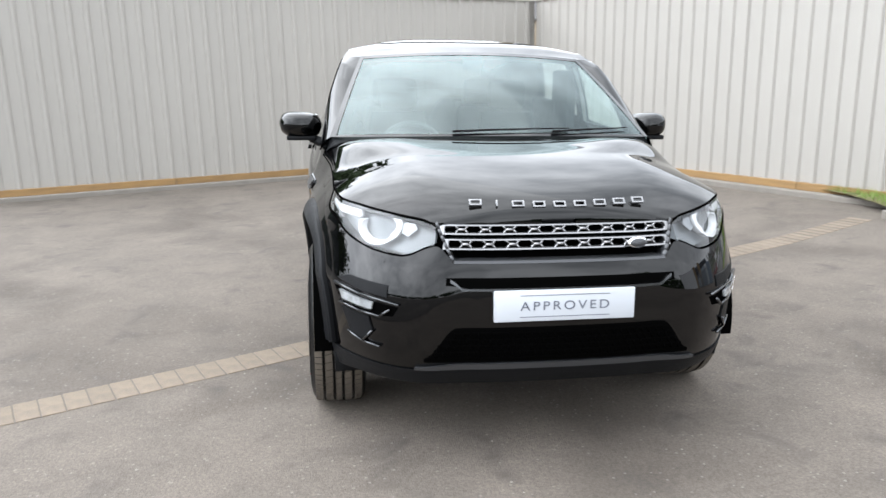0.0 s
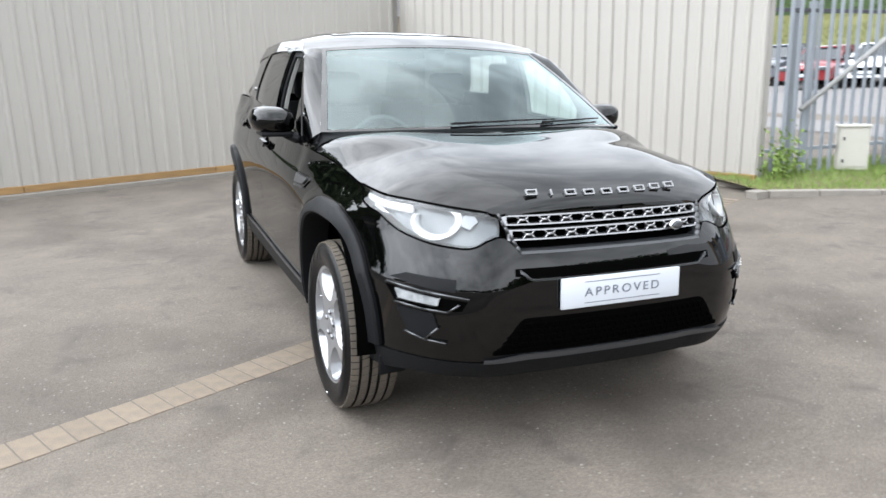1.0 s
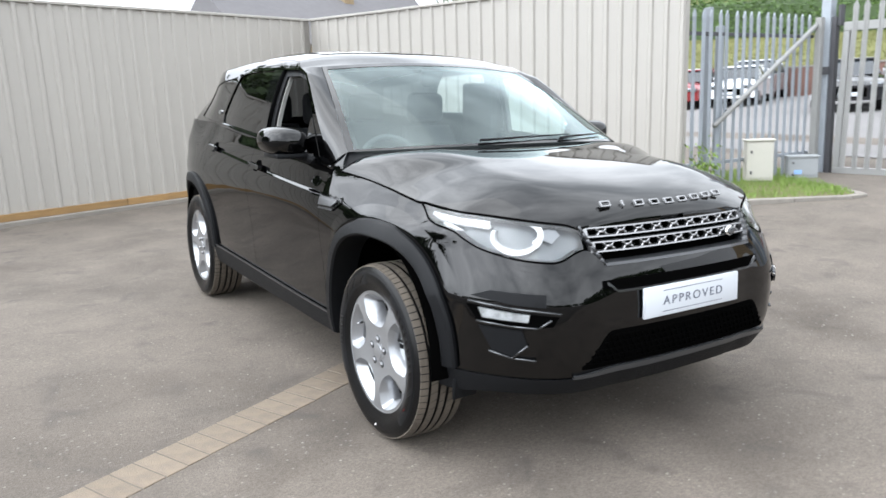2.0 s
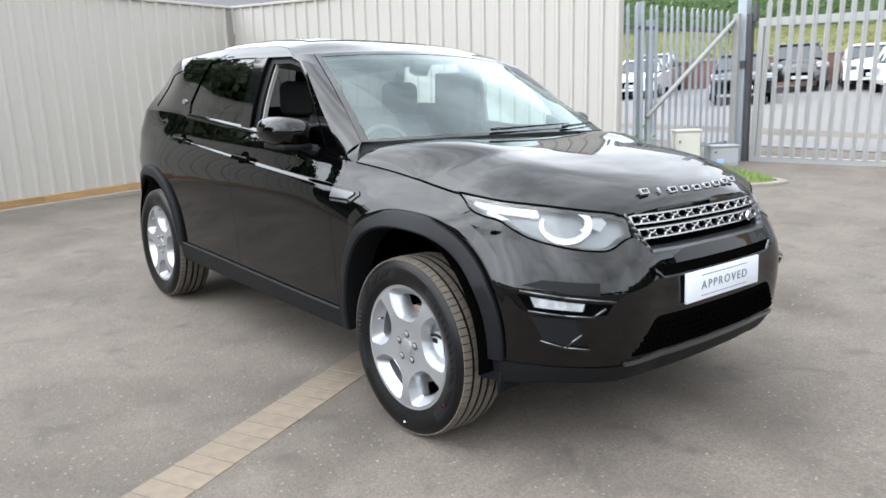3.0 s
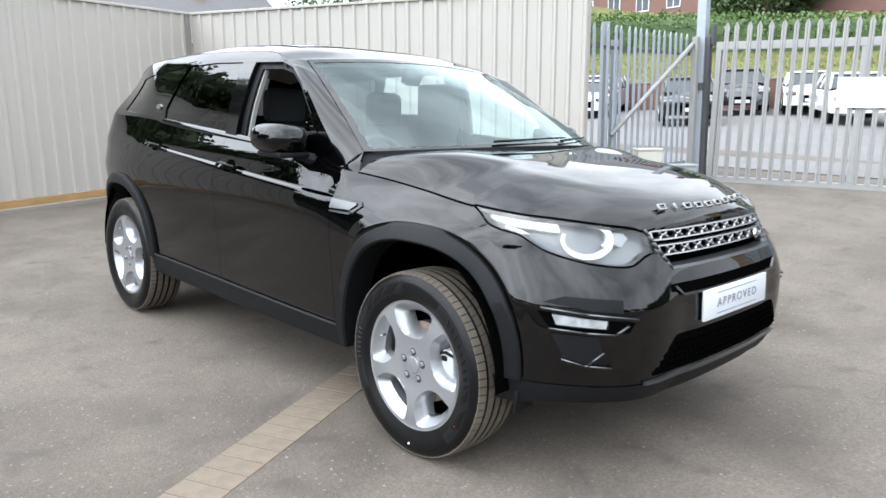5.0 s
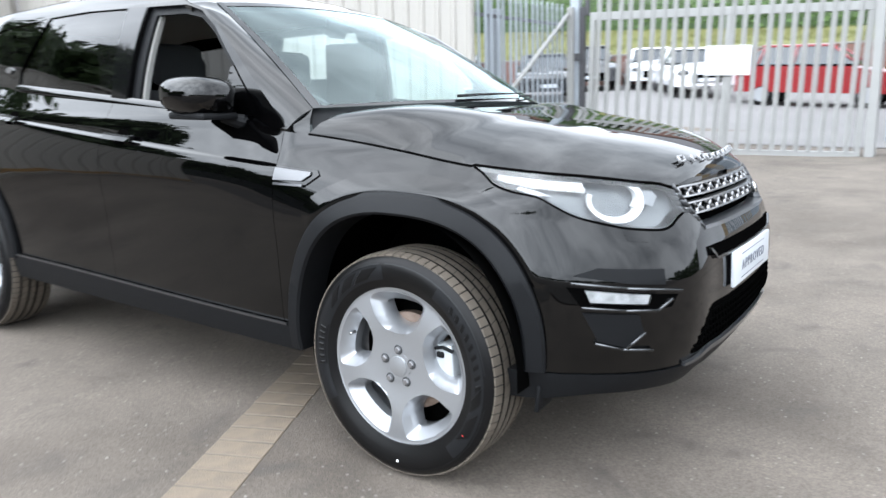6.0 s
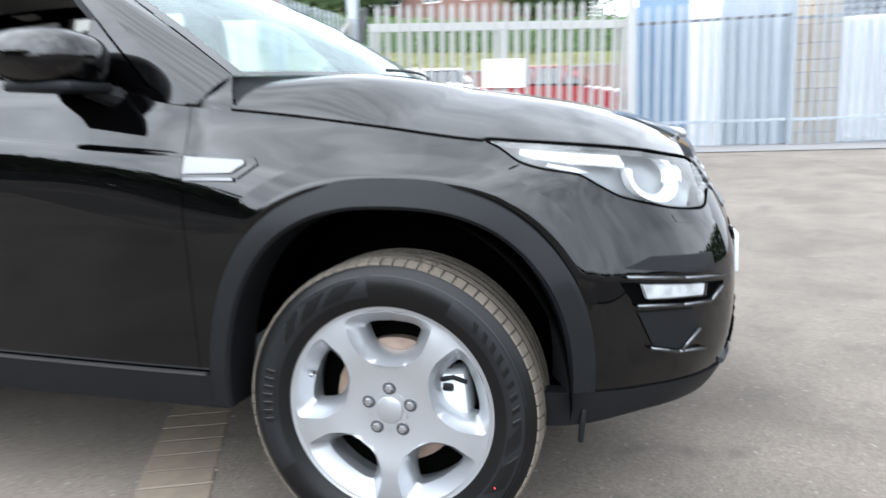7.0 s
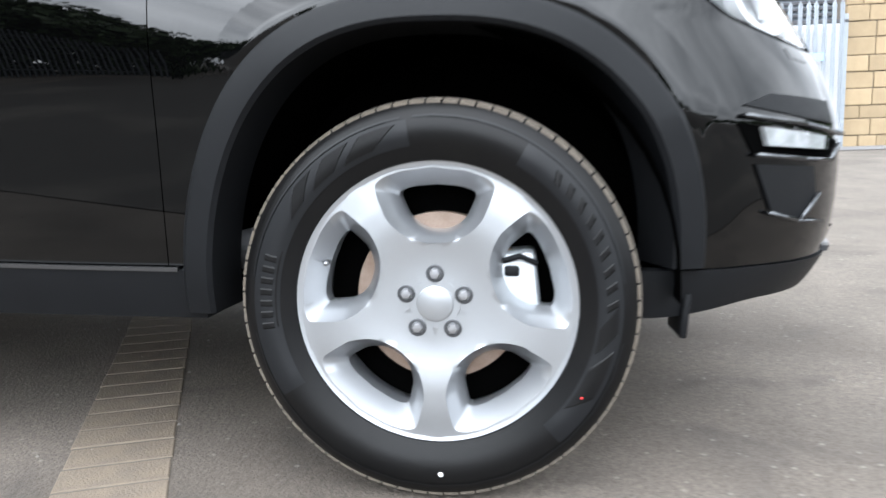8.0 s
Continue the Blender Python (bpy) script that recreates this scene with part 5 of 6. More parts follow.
# ---- the yard: ground, drain line, walls, verge ----
def ground_height(x, y):
    # the yard falls from the walls and the gate towards the drain line
    h = -0.066 + 0.0264 * min(9.0, max(0.0, y)) + 0.04 * min(5.0, max(0.0, x - 3.0))
    h += 0.0018 * noise.noise(Vector((x * 0.7, y * 0.7, 0.3))) * 2
    h += 0.05 * max(0.0, x - 12.5) * (0.55 + 0.45 * smooth(1.0, 6.0, y)) * (1 - 0.6 * smooth(30, 80, x))
    return h


def axis_steps(fine_lo, fine_hi, step, far):
    out, v, g = [], fine_hi, step
    while v < far:
        g *= 1.25
        v += g
        out.append(v)
    low, v, g = [], fine_lo, step
    while v > -far:
        g *= 1.25
        v -= g
        low.append(v)
    n = round((fine_hi - fine_lo) / step)
    return low[::-1] + [fine_lo + i * step for i in range(n + 1)] + out


bm = bmesh.new()
add_grid(bm, [[(x, y, ground_height(x, y)) for y in axis_steps(-3.0, 4.0, 0.12, 900)] for x in axis_steps(-3.5, 3.5, 0.12, 900)])
ground = part("ground", bm, ASPHALT)
tagged(ground, "worn grey-brown asphalt yard with dark stains", "asphalt", kind="structure")

# drain line of buff bricks laid crosswise
LINE = pose(-1.27, 0.50, 0, 0, 0, 24.0)
strip = thing("brick_drain_line", LINE, "buff brick drain line set flush in the asphalt", "paving", kind="structure")
bm = bmesh.new()
rows = []
for i in range(90):
    u = -6.2 + i * 0.14
    row = []
    for v in (-0.105, -0.05, 0.0, 0.05, 0.105):
        w = LINE @ Vector((u, v, 0))
        row.append((u, v, ground_height(w.x, w.y) + 0.0018))
    rows.append(row)
add_grid(bm, rows, flip=True)
part("joint_bed", bm, MORTAR, strip)
bm = bmesh.new()
add_box(bm, (-0.0487, -0.106, -0.03), (0.0487, 0.106, 0.0), bevel=0.003)
brick_mesh = bpy.data.meshes.new("brick")
bm.to_mesh(brick_mesh)
bm.free()
brick_mesh.materials.append(BRICK)

rnd = random.Random(5)
for i in range(112):
    u = -5.6 + i * 0.1035
    a, b = LINE @ Vector((u, -0.09, 0)), LINE @ Vector((u, 0.09, 0))
    ha, hb = ground_height(a.x, a.y), ground_height(b.x, b.y)
    share("brick", brick_mesh, strip, pose(u, rnd.uniform(-0.002, 0.002), (ha + hb) / 2 + 0.0038 + rnd.uniform(-0.0006, 0.0006),
                                           math.degrees(math.atan2(hb - ha, 0.18)), rnd.uniform(-0.4, 0.4), rnd.uniform(-0.9, 0.9)))


def cladding_sheet():
    """One ribbed sheet, 1 m wide, 2.41 m high, ribs every 0.2 m; its face looks along -y."""
    prof = []
    for k in range(5):
        x = k * 0.2
        prof += [(x, 0.0), (x + 0.128, 0.0), (x + 0.146, -0.026), (x + 0.182, -0.026)]
    prof.append((1.0, 0.0))
    b = bmesh.new()
    add_grid(b, [[(x, y, z) for z in (0, 2.41)] for x, y in prof], flip=True)
    add_grid(b, [[(x, y + 0.012, z) for z in (0, 2.41)] for x, y in prof])
    add_grid(b, [[(x, y, 2.41), (x, y + 0.012, 2.41)] for x, y in prof], flip=True)
    me = bpy.data.meshes.new("cladding_sheet")
    b.to_mesh(me)
    b.free()
    me.materials.append(CLADDING)
    return me


SHEET = cladding_sheet()


def clad_wall(name, start, end, label):
    """A wall from start to end (plan), cladding towards its right-hand side when walking from start to end."""
    d = Vector((end[0] - start[0], end[1] - start[1], 0))
    n = d.length
    z0, z1 = ground_height(*start), ground_height(*end)
    at = Matrix.Translation((start[0], start[1], z0)) @ Matrix.Rotation(math.atan2(d.y, d.x), 4, "Z") @ Matrix.Rotation(-math.atan2(z1 - z0, n), 4, "Y")
    wall = thing(name, at, label, "wall", kind="structure")
    part("backing", box((0, 0.03, 0.08), (n, 0.16, 2.49)), CLADDING, wall, smooth_shade=False)
    r = random.Random(len(name))
    k = 0
    while k < n - 0.01:
        m = pose(k, r.uniform(0, 0.004), 0.125)
        if k + 1 > n:
            m = m @ Matrix.Diagonal(((n - k), 1, 1, 1))
        share("cladding_sheet", SHEET, wall, m)
        k += 1
    k = 0
    while k < n:
        e = min(k + 2.4, n)
        part("base_board", box((k + 0.004, -0.045, 0.05), (e - 0.004, 0.02, 0.135), 0.004), TIMBER, wall, smooth_shade=False)
        k = e
    part("kerb_strip", box((0, -0.16, -0.2), (n, -0.047, 0.052), 0.012), CONCRETE, wall, smooth_shade=False)
    part("capping", box((-0.01, -0.035, 2.537), (n + 0.01, 0.18, 2.572), 0.006), CLADDING, wall, smooth_shade=False)
    return wall


clad_wall("wall_left", (-5.15, 6.342), (2.60, 8.72), "cream ribbed metal wall with a softwood base board")
clad_wall("wall_right", (2.60, 8.72), (4.84, 3.235), "cream ribbed metal wall with a softwood base board")

# verge with kerb; the gateway's verge, fence, gate and cabinets share one placing on the rising ground
GATEWAY = Matrix.Translation((-0.17, -0.12, 0.06)) @ Matrix.Scale(0.935, 4)
VERGE = [(4.98, 3.02), (5.45, 2.76), (5.99, 2.42), (6.55, 2.06), (6.85, 2.02), (7.05, 2.22), (7.2, 2.55), (7.75, 3.1), (8.2, 3.4)]
verge = thing("verge", GATEWAY.copy(), "strip of short grass behind a concrete kerb", "verge", kind="structure")
bm = bmesh.new()
back_edge = [(4.98 + (8.4 - 4.98) * i / (len(VERGE) - 1), 4.6) for i in range(len(VERGE))]
rows = []
for i, (a, b) in enumerate(zip(VERGE, back_edge)):
    rows.append([(lerp(a[0], b[0], j / 10), lerp(a[1], b[1], j / 10), 0.07 + 0.07 * smooth(0, 6, j) + 0.012 * noise.noise(Vector((i * 1.3, j * 1.7, 0)))) for j in range(11)])
add_grid(bm, rows, flip=True)
part("turf", fix(bm), SOIL, verge)
for (ax, ay), (bx, by) in zip(VERGE, VERGE[1:]):
    n = math.hypot(bx - ax, by - ay)
    b = box((0.004, -0.005, -0.15), (n - 0.004, 0.11, 0.085), 0.012)
    part("kerb_stone", b, KERB, verge, smooth_shade=False, at=pose(ax, ay, 0, 0, 0, math.degrees(math.atan2(by - ay, bx - ax))))


part("kerb_stone", box((4.80, 3.02, -0.1), (4.978, 3.19, 0.085), 0.012), KERB, verge, smooth_shade=False)


def grass_patch(name, count, place, label, h=(0.03, 0.09), seed=1, mat=None, width=0.004, at=None):
    r = random.Random(seed)
    vs, fs = [], []
    for _ in range(count):
        x, y, z = place(r)
        a, l, t = r.uniform(0, 6.283), r.uniform(*h), r.uniform(0, 0.05)
        cx, sx = math.cos(a), math.sin(a)
        i = len(vs)
        vs += [(x - cx * width, y - sx * width, z), (x + cx * width, y + sx * width, z), (x + sx * t, y - cx * t, z + l)]
        fs.append((i, i + 1, i + 2))
    me = bpy.data.meshes.new(name)
    me.from_pydata(vs, [], fs)
    me.materials.append(mat or GRASS)
    ob = new(name, me)
    if at is not None:
        ob.matrix_basis = at
    return tagged(ob, label, "grass", kind="stuff")


def verge_place(r):
    t, j = r.random() * (len(VERGE) - 1), r.random() * 0.93 + 0.06
    i = min(int(t), len(VERGE) - 2)
    a = [lerp(VERGE[i][k], VERGE[i + 1][k], t - i) for k in (0, 1)]
    b = [lerp(back_edge[i][k], back_edge[i + 1][k], t - i) for k in (0, 1)]
    return lerp(a[0], b[0], j), lerp(a[1], b[1], j), 0.075 + 0.07 * smooth(0, 0.6, j)


grass_patch("grass", 9000, verge_place, "short green grass on the verge", seed=3, at=GATEWAY)


# ---- palisade fence, gate, posts ----
def pale_mesh(name, height, mat, w=0.066):
    """A W-section pale with a split, pointed head."""
    prof = [(-w / 2, 0.0), (-w / 2 + 0.012, -0.012), (-0.008, -0.012), (0, -0.002), (0.008, -0.012), (w / 2 - 0.012, -0.012), (w / 2, 0.0)]
    b = bmesh.new()
    rows = []
    for z, k in ((0, 1), (height - 0.13, 1), (height - 0.09, 1.16), (height - 0.05, 0.8), (height, 0.16)):
        rows.append([(x * k, y, z) for x, y in prof])
    add_grid(b, rows, flip=True)
    add_grid(b, [[(x, y + 0.004, z) for x, y, z in r] for r in rows])
    me = bpy.data.meshes.new(name)
    b.to_mesh(me)
    b.free()
    me.materials.append(mat)
    return me


PALE = pale_mesh("pale", 2.27, GALV)
GATE_PALE = pale_mesh("gate_pale", 2.32, GATE_STEEL, 0.07)


def fence(name, start, end, posts, label, pitch=0.165, mesh=PALE, mat=GALV, height=2.2, base=0.12, place=None):
    d = Vector((end[0] - start[0], end[1] - start[1], 0))
    n = d.length
    at = (place or Matrix.Identity(4)) @ Matrix.Translation((start[0], start[1], 0)) @ Matrix.Rotation(math.atan2(d.y, d.x), 4, "Z")
    f = thing(name, at, label, "fence")
    k = 0.06
    while k < n:
        share("pale", mesh, f, pose(k, 0, base, 0, random.Random(k).uniform(-0.6, 0.6), 0))
        k += pitch
    for z in (0.42, height - 0.13):
        part("rail", box((0, 0.008, z), (n, 0.05, z + 0.045), 0.004), DARK_STEEL if z > 1 else mat, f, smooth_shade=False)
    for u, h in posts:
        b = box((u - 0.03, 0.012, -0.1), (u + 0.03, 0.11, h), 0.005)
        part("post", b, mat, f, smooth_shade=False)
    return f


fence("palisade_fence", (5.40, 3.64), (8.24, 3.64), ((0.58, 2.42), (0.81, 2.2)), "galvanised palisade fence with pointed pales", place=GATEWAY)

post = thing("gate_post", GATEWAY @ pose(8.38, 3.46, 0), "tall galvanised steel gate post with a dark guide channel", "gate post")
part("shaft", box((-0.07, 0.0, -0.1), (0.07, 0.14, 3.2), 0.008), GALV, post, smooth_shade=False)
part("guide_channel", box((-0.05, -0.075, 0.03), (0.05, -0.002, 2.34), 0.004), DARK_STEEL, post, smooth_shade=False)
part("rear_shaft", box((-0.24, 0.03, -0.1), (-0.15, 0.12, 2.34), 0.006), GATE_STEEL, post, smooth_shade=False)
part("lock_box", box((-0.1, -0.02, 1.55), (-0.072, 0.1, 1.66), 0.004), DARK_STEEL, post, smooth_shade=False)
part("hood_box", box((-0.02, -0.12, 2.22), (0.085, -0.077, 2.5), 0.004), DARK_STEEL, post, smooth_shade=False)
bm = bmesh.new()
add_tube(bm, [(8.2, 3.56, 2.27), (5.99, 3.58, 0.93)], 0.032, 8)
strut = part("brace", fix(bm), GATE_STEEL, at=GATEWAY)
tagged(strut, "pale steel brace running down from the gate post to the fence", "brace")

GATE = GATEWAY @ pose(8.4, 3.36, 0.02, 0, 1.4, -77.5)
gate = thing("sliding_gate", GATE, "pale grey steel sliding palisade gate, closed", "gate")
N = 3.83
part("bottom_beam", box((0, -0.04, 0.09), (N, 0.06, 0.21), 0.006), GATE_STEEL, gate, smooth_shade=False)
part("track", box((-0.3, -0.03, -0.02), (N + 0.4, 0.05, 0.035), 0.004), DARK_STEEL, gate, "dark floor track", smooth_shade=False)
part("top_beam", box((0, -0.035, 2.12), (N, 0.055, 2.24), 0.006), GATE_STEEL, gate, smooth_shade=False)
for u in (0.0, 1.95, N - 0.08):
    part("end_frame", box((u, -0.034, 0.21), (u + 0.08, 0.054, 2.12), 0.006), GATE_STEEL, gate, smooth_shade=False)
for i in range(23):
    share("gate_pale", GATE_PALE, gate, pose(0.13 + i * 0.16, -0.04, 0.2, 0, random.Random(i).uniform(-0.4, 0.4), 0))
sign = part("notice_board", box((1.70, -0.075, 1.28), (2.32, -0.062, 1.70), 0.003), SIGN_WHITE, None, smooth_shade=False, at=GATE)
tagged(sign, "blank-looking white notice board fixed to the gate pales", "sign")

end_post = thing("gate_end_post", GATEWAY @ pose(9.2, -0.50, 0), "pale steel end post of the gate with rollers", "gate post")
part("shaft", box((-0.06, -0.06, -0.05), (0.06, 0.06, 2.9), 0.006), GATE_STEEL, end_post, smooth_shade=False)
part("second_shaft", box((0.2, -0.06, -0.05), (0.32, 0.06, 2.9), 0.006), GATE_STEEL, end_post, smooth_shade=False)
part("head", box((-0.06, -0.06, 2.5), (0.32, 0.06, 2.6), 0.006), GATE_STEEL, end_post, smooth_shade=False)
part("foot_plate", box((-0.12, -0.12, -0.02), (0.38, 0.12, 0.03), 0.004), DARK_STEEL, end_post, smooth_shade=False)


# ---- service cabinets by the fence ----
def cabinet(name, at, w, d, h, mat, label):
    c = thing(name, at, label, "cabinet")
    part("plinth", box((-w / 2 + 0.01, -d / 2 + 0.01, -0.1), (w / 2 - 0.01, d / 2 - 0.01, 0.04)), CONCRETE, c, smooth_shade=False)
    part("body", box((-w / 2, -d / 2, 0.04), (w / 2, d / 2, h - 0.03), 0.008), mat, c, smooth_shade=False)
    part("lid", box((-w / 2 - 0.015, -d / 2 - 0.02, h - 0.03), (w / 2 + 0.015, d / 2 + 0.015, h), 0.008), mat, c, smooth_shade=False)
    door = part("door", box((-w / 2 + 0.02, -d / 2 - 0.008, 0.08), (w / 2 - 0.02, -d / 2 - 0.001, h - 0.06), 0.003), mat, c, smooth_shade=False)
    part("lock", box((-w / 2 + 0.05, -d / 2 - 0.018, h * 0.68), (-w / 2 + 0.075, -d / 2 - 0.009, h * 0.75)), DARK_STEEL, door, smooth_shade=False)
    part("lock", box((-w / 2 + 0.05, -d / 2 - 0.018, h * 0.22), (-w / 2 + 0.075, -d / 2 - 0.009, h * 0.29)), DARK_STEEL, door, smooth_shade=False)
    return c


cabinet("service_cabinet", GATEWAY @ pose(6.83, 3.5, 0.12, 0, 0, -42), 0.35, 0.2, 0.6, CABINET, "cream metal service cabinet beside the fence")
c = cabinet("service_cabinet", GATEWAY @ pose(7.76, 3.45, 0.08, 0, 0, -42), 0.40, 0.2, 0.36, CABINET_GREY, "low grey metal service cabinet beside the fence")
part("label", box((-0.12, -0.112, 0.10), (-0.02, -0.1085, 0.16)), SIGN_BLUE, c, "small blue label", smooth_shade=False)


# ---- beyond the fence: parked cars, brick wall, bank, hedge, houses ----
def parked_car(colour, at, label, tall=False):
    """A far parked car, nose along -x of its own frame: body, cabin glass, roof, wheels, lamps, bumper."""
    c = thing("parked_car", at, label, "car", "cars parked beyond the gate")
    W = 0.9
    prof_low = [(-2.15, 0.32), (-2.15, 0.72), (-2.05, 0.86), (-1.2, 0.98), (-0.95, 1.02), (2.0, 1.05), (2.12, 0.9), (2.12, 0.35)]
    k = 1.12 if tall else 1.0
    b = bmesh.new()
    rows = []
    for t in (-1, -0.94, -0.5, 0, 0.5, 0.94, 1):
        w = W * t
        cr = 0.10 * t * t
        rows.append([(x * (1 - 0.06 * abs(t) ** 3), w, z * k - (cr if 0.8 < z else 0)) for x, z in prof_low])
    g = add_grid(b, rows, close_v=True)
    b.faces.new(g[0][::-1])
    b.faces.new(g[-1])
    part("body", fix(b), CAR_COLOURS[colour], c)
    b = bmesh.new()
    cab = [(-1.0, 1.0), (-0.35, 1.42), (1.35, 1.42), (1.95, 1.0)]
    rows = [[(x, s * (0.80 if z < 1.2 else 0.62), z * k) for x, z in cab] for s in (-1, 1)]
    g = add_grid(b, rows, close_v=True)
    b.faces.new(g[0][::-1])
    b.faces.new(g[-1])
    part("cabin_glass", fix(b), WINDOW_DARK, c, smooth_shade=False)
    part("roof", box((-0.42, -0.64, 1.40 * k), (1.42, 0.64, 1.47 * k), 0.03), CAR_COLOURS[colour], c)
    for s in (-1, 1):
        for xx in (-0.98, -0.33, 0.55, 1.45):
            b = bmesh.new()
            add_tube(b, [(xx if xx > -0.9 else -1.0, s * 0.80, 1.0 * k), (-0.36 if xx < -0.9 else (xx - 0.05 if xx < 1.3 else 1.33), s * 0.63, 1.42 * k)], 0.035, 6)
            part("pillar", fix(b), CAR_COLOURS[colour], c)
        for xx in (-1.32, 1.28):
            b = bmesh.new()
            add_lathe(b, [(0, 0.0), (0.0, 0.2), (0.03, 0.22), (0.06, 0.32), (0.2, 0.32)], 20, m=pose(xx, s * 0.93, 0.32, 0, 0, -90 * s if s > 0 else 90))
            wh = part("wheel", fix(b), RUBBER, c)
            b = bmesh.new()
            add_lathe(b, [(-0.012, 0.0), (-0.012, 0.19), (0.01, 0.2)], 16, m=pose(xx, s * 0.93, 0.32, 0, 0, -90 if s > 0 else 90))
            part("rim", fix(b), ALLOY, wh)
        part("headlamp", box((-2.14, s * 0.68 - 0.16, 0.66 * k), (-1.98, s * 0.68 + 0.16, 0.80 * k), 0.02), LAMP_SHELL, c)
        part("tail_lamp", box((2.0, s * 0.72 - 0.12, 0.75 * k), (2.14, s * 0.72 + 0.12, 0.92 * k), 0.02), RED, c)
    part("radiator_grille", box((-2.18, -0.45, 0.42), (-2.12, 0.45, 0.66), 0.01), SHADE_BLACK, c)
    part("number_plate", box((-2.195, -0.25, 0.44), (-2.181, 0.25, 0.55), 0.003), PLATE, c)
    return c


def yard_z(x, y):
    return ground_height(x, y)


PARKED = [("white", 23.6, 15.9, 24, "white hatchback parked nose out", False), ("red", 22.6, 17.4, 20, "red hatchback parked nose out", False),
          ("silver", 25.0, 19.2, 18, "silver car parked nose out", False), ("grey", 24.6, 21.4, 14, "dark grey car parked nose out", True),
          ("silver", 26.0, 16.9, 22, "tall silver car parked nose out", True), ("black", 20.3, 9.9, 30, "black car parked nose out", False),
          ("black", 25.3, 10.4, 26, "tall black car parked nose out by the bank", True), ("white", 26.0, 8.2, 24, "white car parked nose out by the bank", False),
          ("white", 22.6, 5.7, 28, "white car parked nose out behind the gate", False), ("red", 20.4, 1.6, 86, "red hatchback parked side-on beyond the gate", True),
          ("grey", 26.0, 23.8, 12, "dark grey car parked nose out", False)]
for colour, x, y, a, text, tall in PARKED:
    parked_car(colour, pose(x, y, yard_z(x, y), 0, -2, a), text, tall)

# paler surfacing of the road beyond the gate
bm = bmesh.new()
add_grid(bm, [[(x, y, ground_height(x, y) + 0.012) for y in ramp_list(-9.0, 36.0, 1.0)] for x in ramp_list(9.7, 27.8, 0.6)])
road = part("road", bm, YARD)
tagged(road, "pale grey worn road surface beyond the gate", "road", kind="structure")

# low brick retaining wall
bank_wall = thing("retaining_wall", pose(27.8, 0, 0.06, 0, 0, 0), "low red brick retaining wall with a stone coping", "wall", kind="structure")
part("brickwork", box((0, -14, 0.0), (0.3, 40, 2.25), 0.01), RED_BRICK, bank_wall, smooth_shade=False)
for i in range(54):
    part("coping_stone", box((-0.04, -14 + i, 2.252), (0.34, -13.01 + i, 2.33), 0.015), CONCRETE, bank_wall, smooth_shade=False)

# grass bank
bm = bmesh.new()
rows = []
for i in range(28):
    y = -16 + i * 2.2
    rows.append([(28.1 + 0.95 * j, y, 2.3 + (0.16 + 0.010 * max(0, y)) * j + 0.12 * noise.noise(Vector((i * 0.6, j * 0.6, 0)))) for j in range(16)])
add_grid(bm, rows, flip=True)
bank = part("grass_bank", fix(bm), BANK)
tagged(bank, "sloping bank of rough yellow-green grass", "bank", kind="structure")
grass_patch("grass", 16000, lambda r: (lambda x, y: (x, y, 2.3 + (0.165 + 0.0105 * max(0, y)) * (x - 28.1)))(r.uniform(28.1, 33), r.uniform(-6, 30)), "rough grass on the bank", h=(0.05, 0.16), seed=9, width=0.02, mat=BANK)


def foliage(name, place, count, size, mat, label, category, seed, parent=None, kind=""):
    """Many small leaf clumps as crossed leaf quads in one mesh."""
    r = random.Random(seed)
    vs, fs = [], []
    for _ in range(count):
        c = Vector(place(r))
        for _ in range(3):
            n = Vector((r.gauss(0, 1), r.gauss(0, 1), r.gauss(0.3, 1))).normalized()
            t = n.orthogonal().normalized()
            u = n.cross(t)
            o = c + Vector((r.uniform(-1, 1), r.uniform(-1, 1), r.uniform(-1, 1))) * size
            s = size * r.uniform(0.45, 0.9)
            i = len(vs)
            vs += [o + t * s, o + u * s * 0.55, o - t * s, o - u * s * 0.55]
            fs.append((i, i + 1, i + 2, i + 3))
    me = bpy.data.meshes.new(name)
    me.from_pydata([tuple(v) for v in vs], [], fs)
    me.materials.append(mat)
    ob = new(name, me)
    ob.parent = parent
    if label:
        tagged(ob, label, category, kind=kind)
    return ob


def hedge_base(y):
    return 3.45 + 0.085 * max(0.0, y - 6)


def hedge_place(r):
    y = r.uniform(-8, 34)
    lo = hedge_base(y)
    return 33.5 + r.uniform(-0.9, 0.9), y, r.uniform(lo - 0.4, lo + 1.32 + 0.012 * y + 0.12 * noise.noise(Vector((y * 0.8, 0, 0))))


hedge = thing("hedge", pose(0, 0, 0), "long clipped green hedge along the top of the bank", "hedge")
foliage("foliage", hedge_place, 12000, 0.13, LEAF, "", "", 4, hedge)
bm = bmesh.new()
rows = []
for i in range(43):
    lo = hedge_base(-8 + i)
    rows.append([(32.9, -8 + i, lo - 0.8), (32.85, -8 + i, lo + 0.95), (33.2, -8 + i, lo + 1.2), (33.9, -8 + i, lo + 1.2), (34.2, -8 + i, lo - 0.8)])
add_grid(bm, rows)
part("core", bm, LEAF_DARK, hedge)


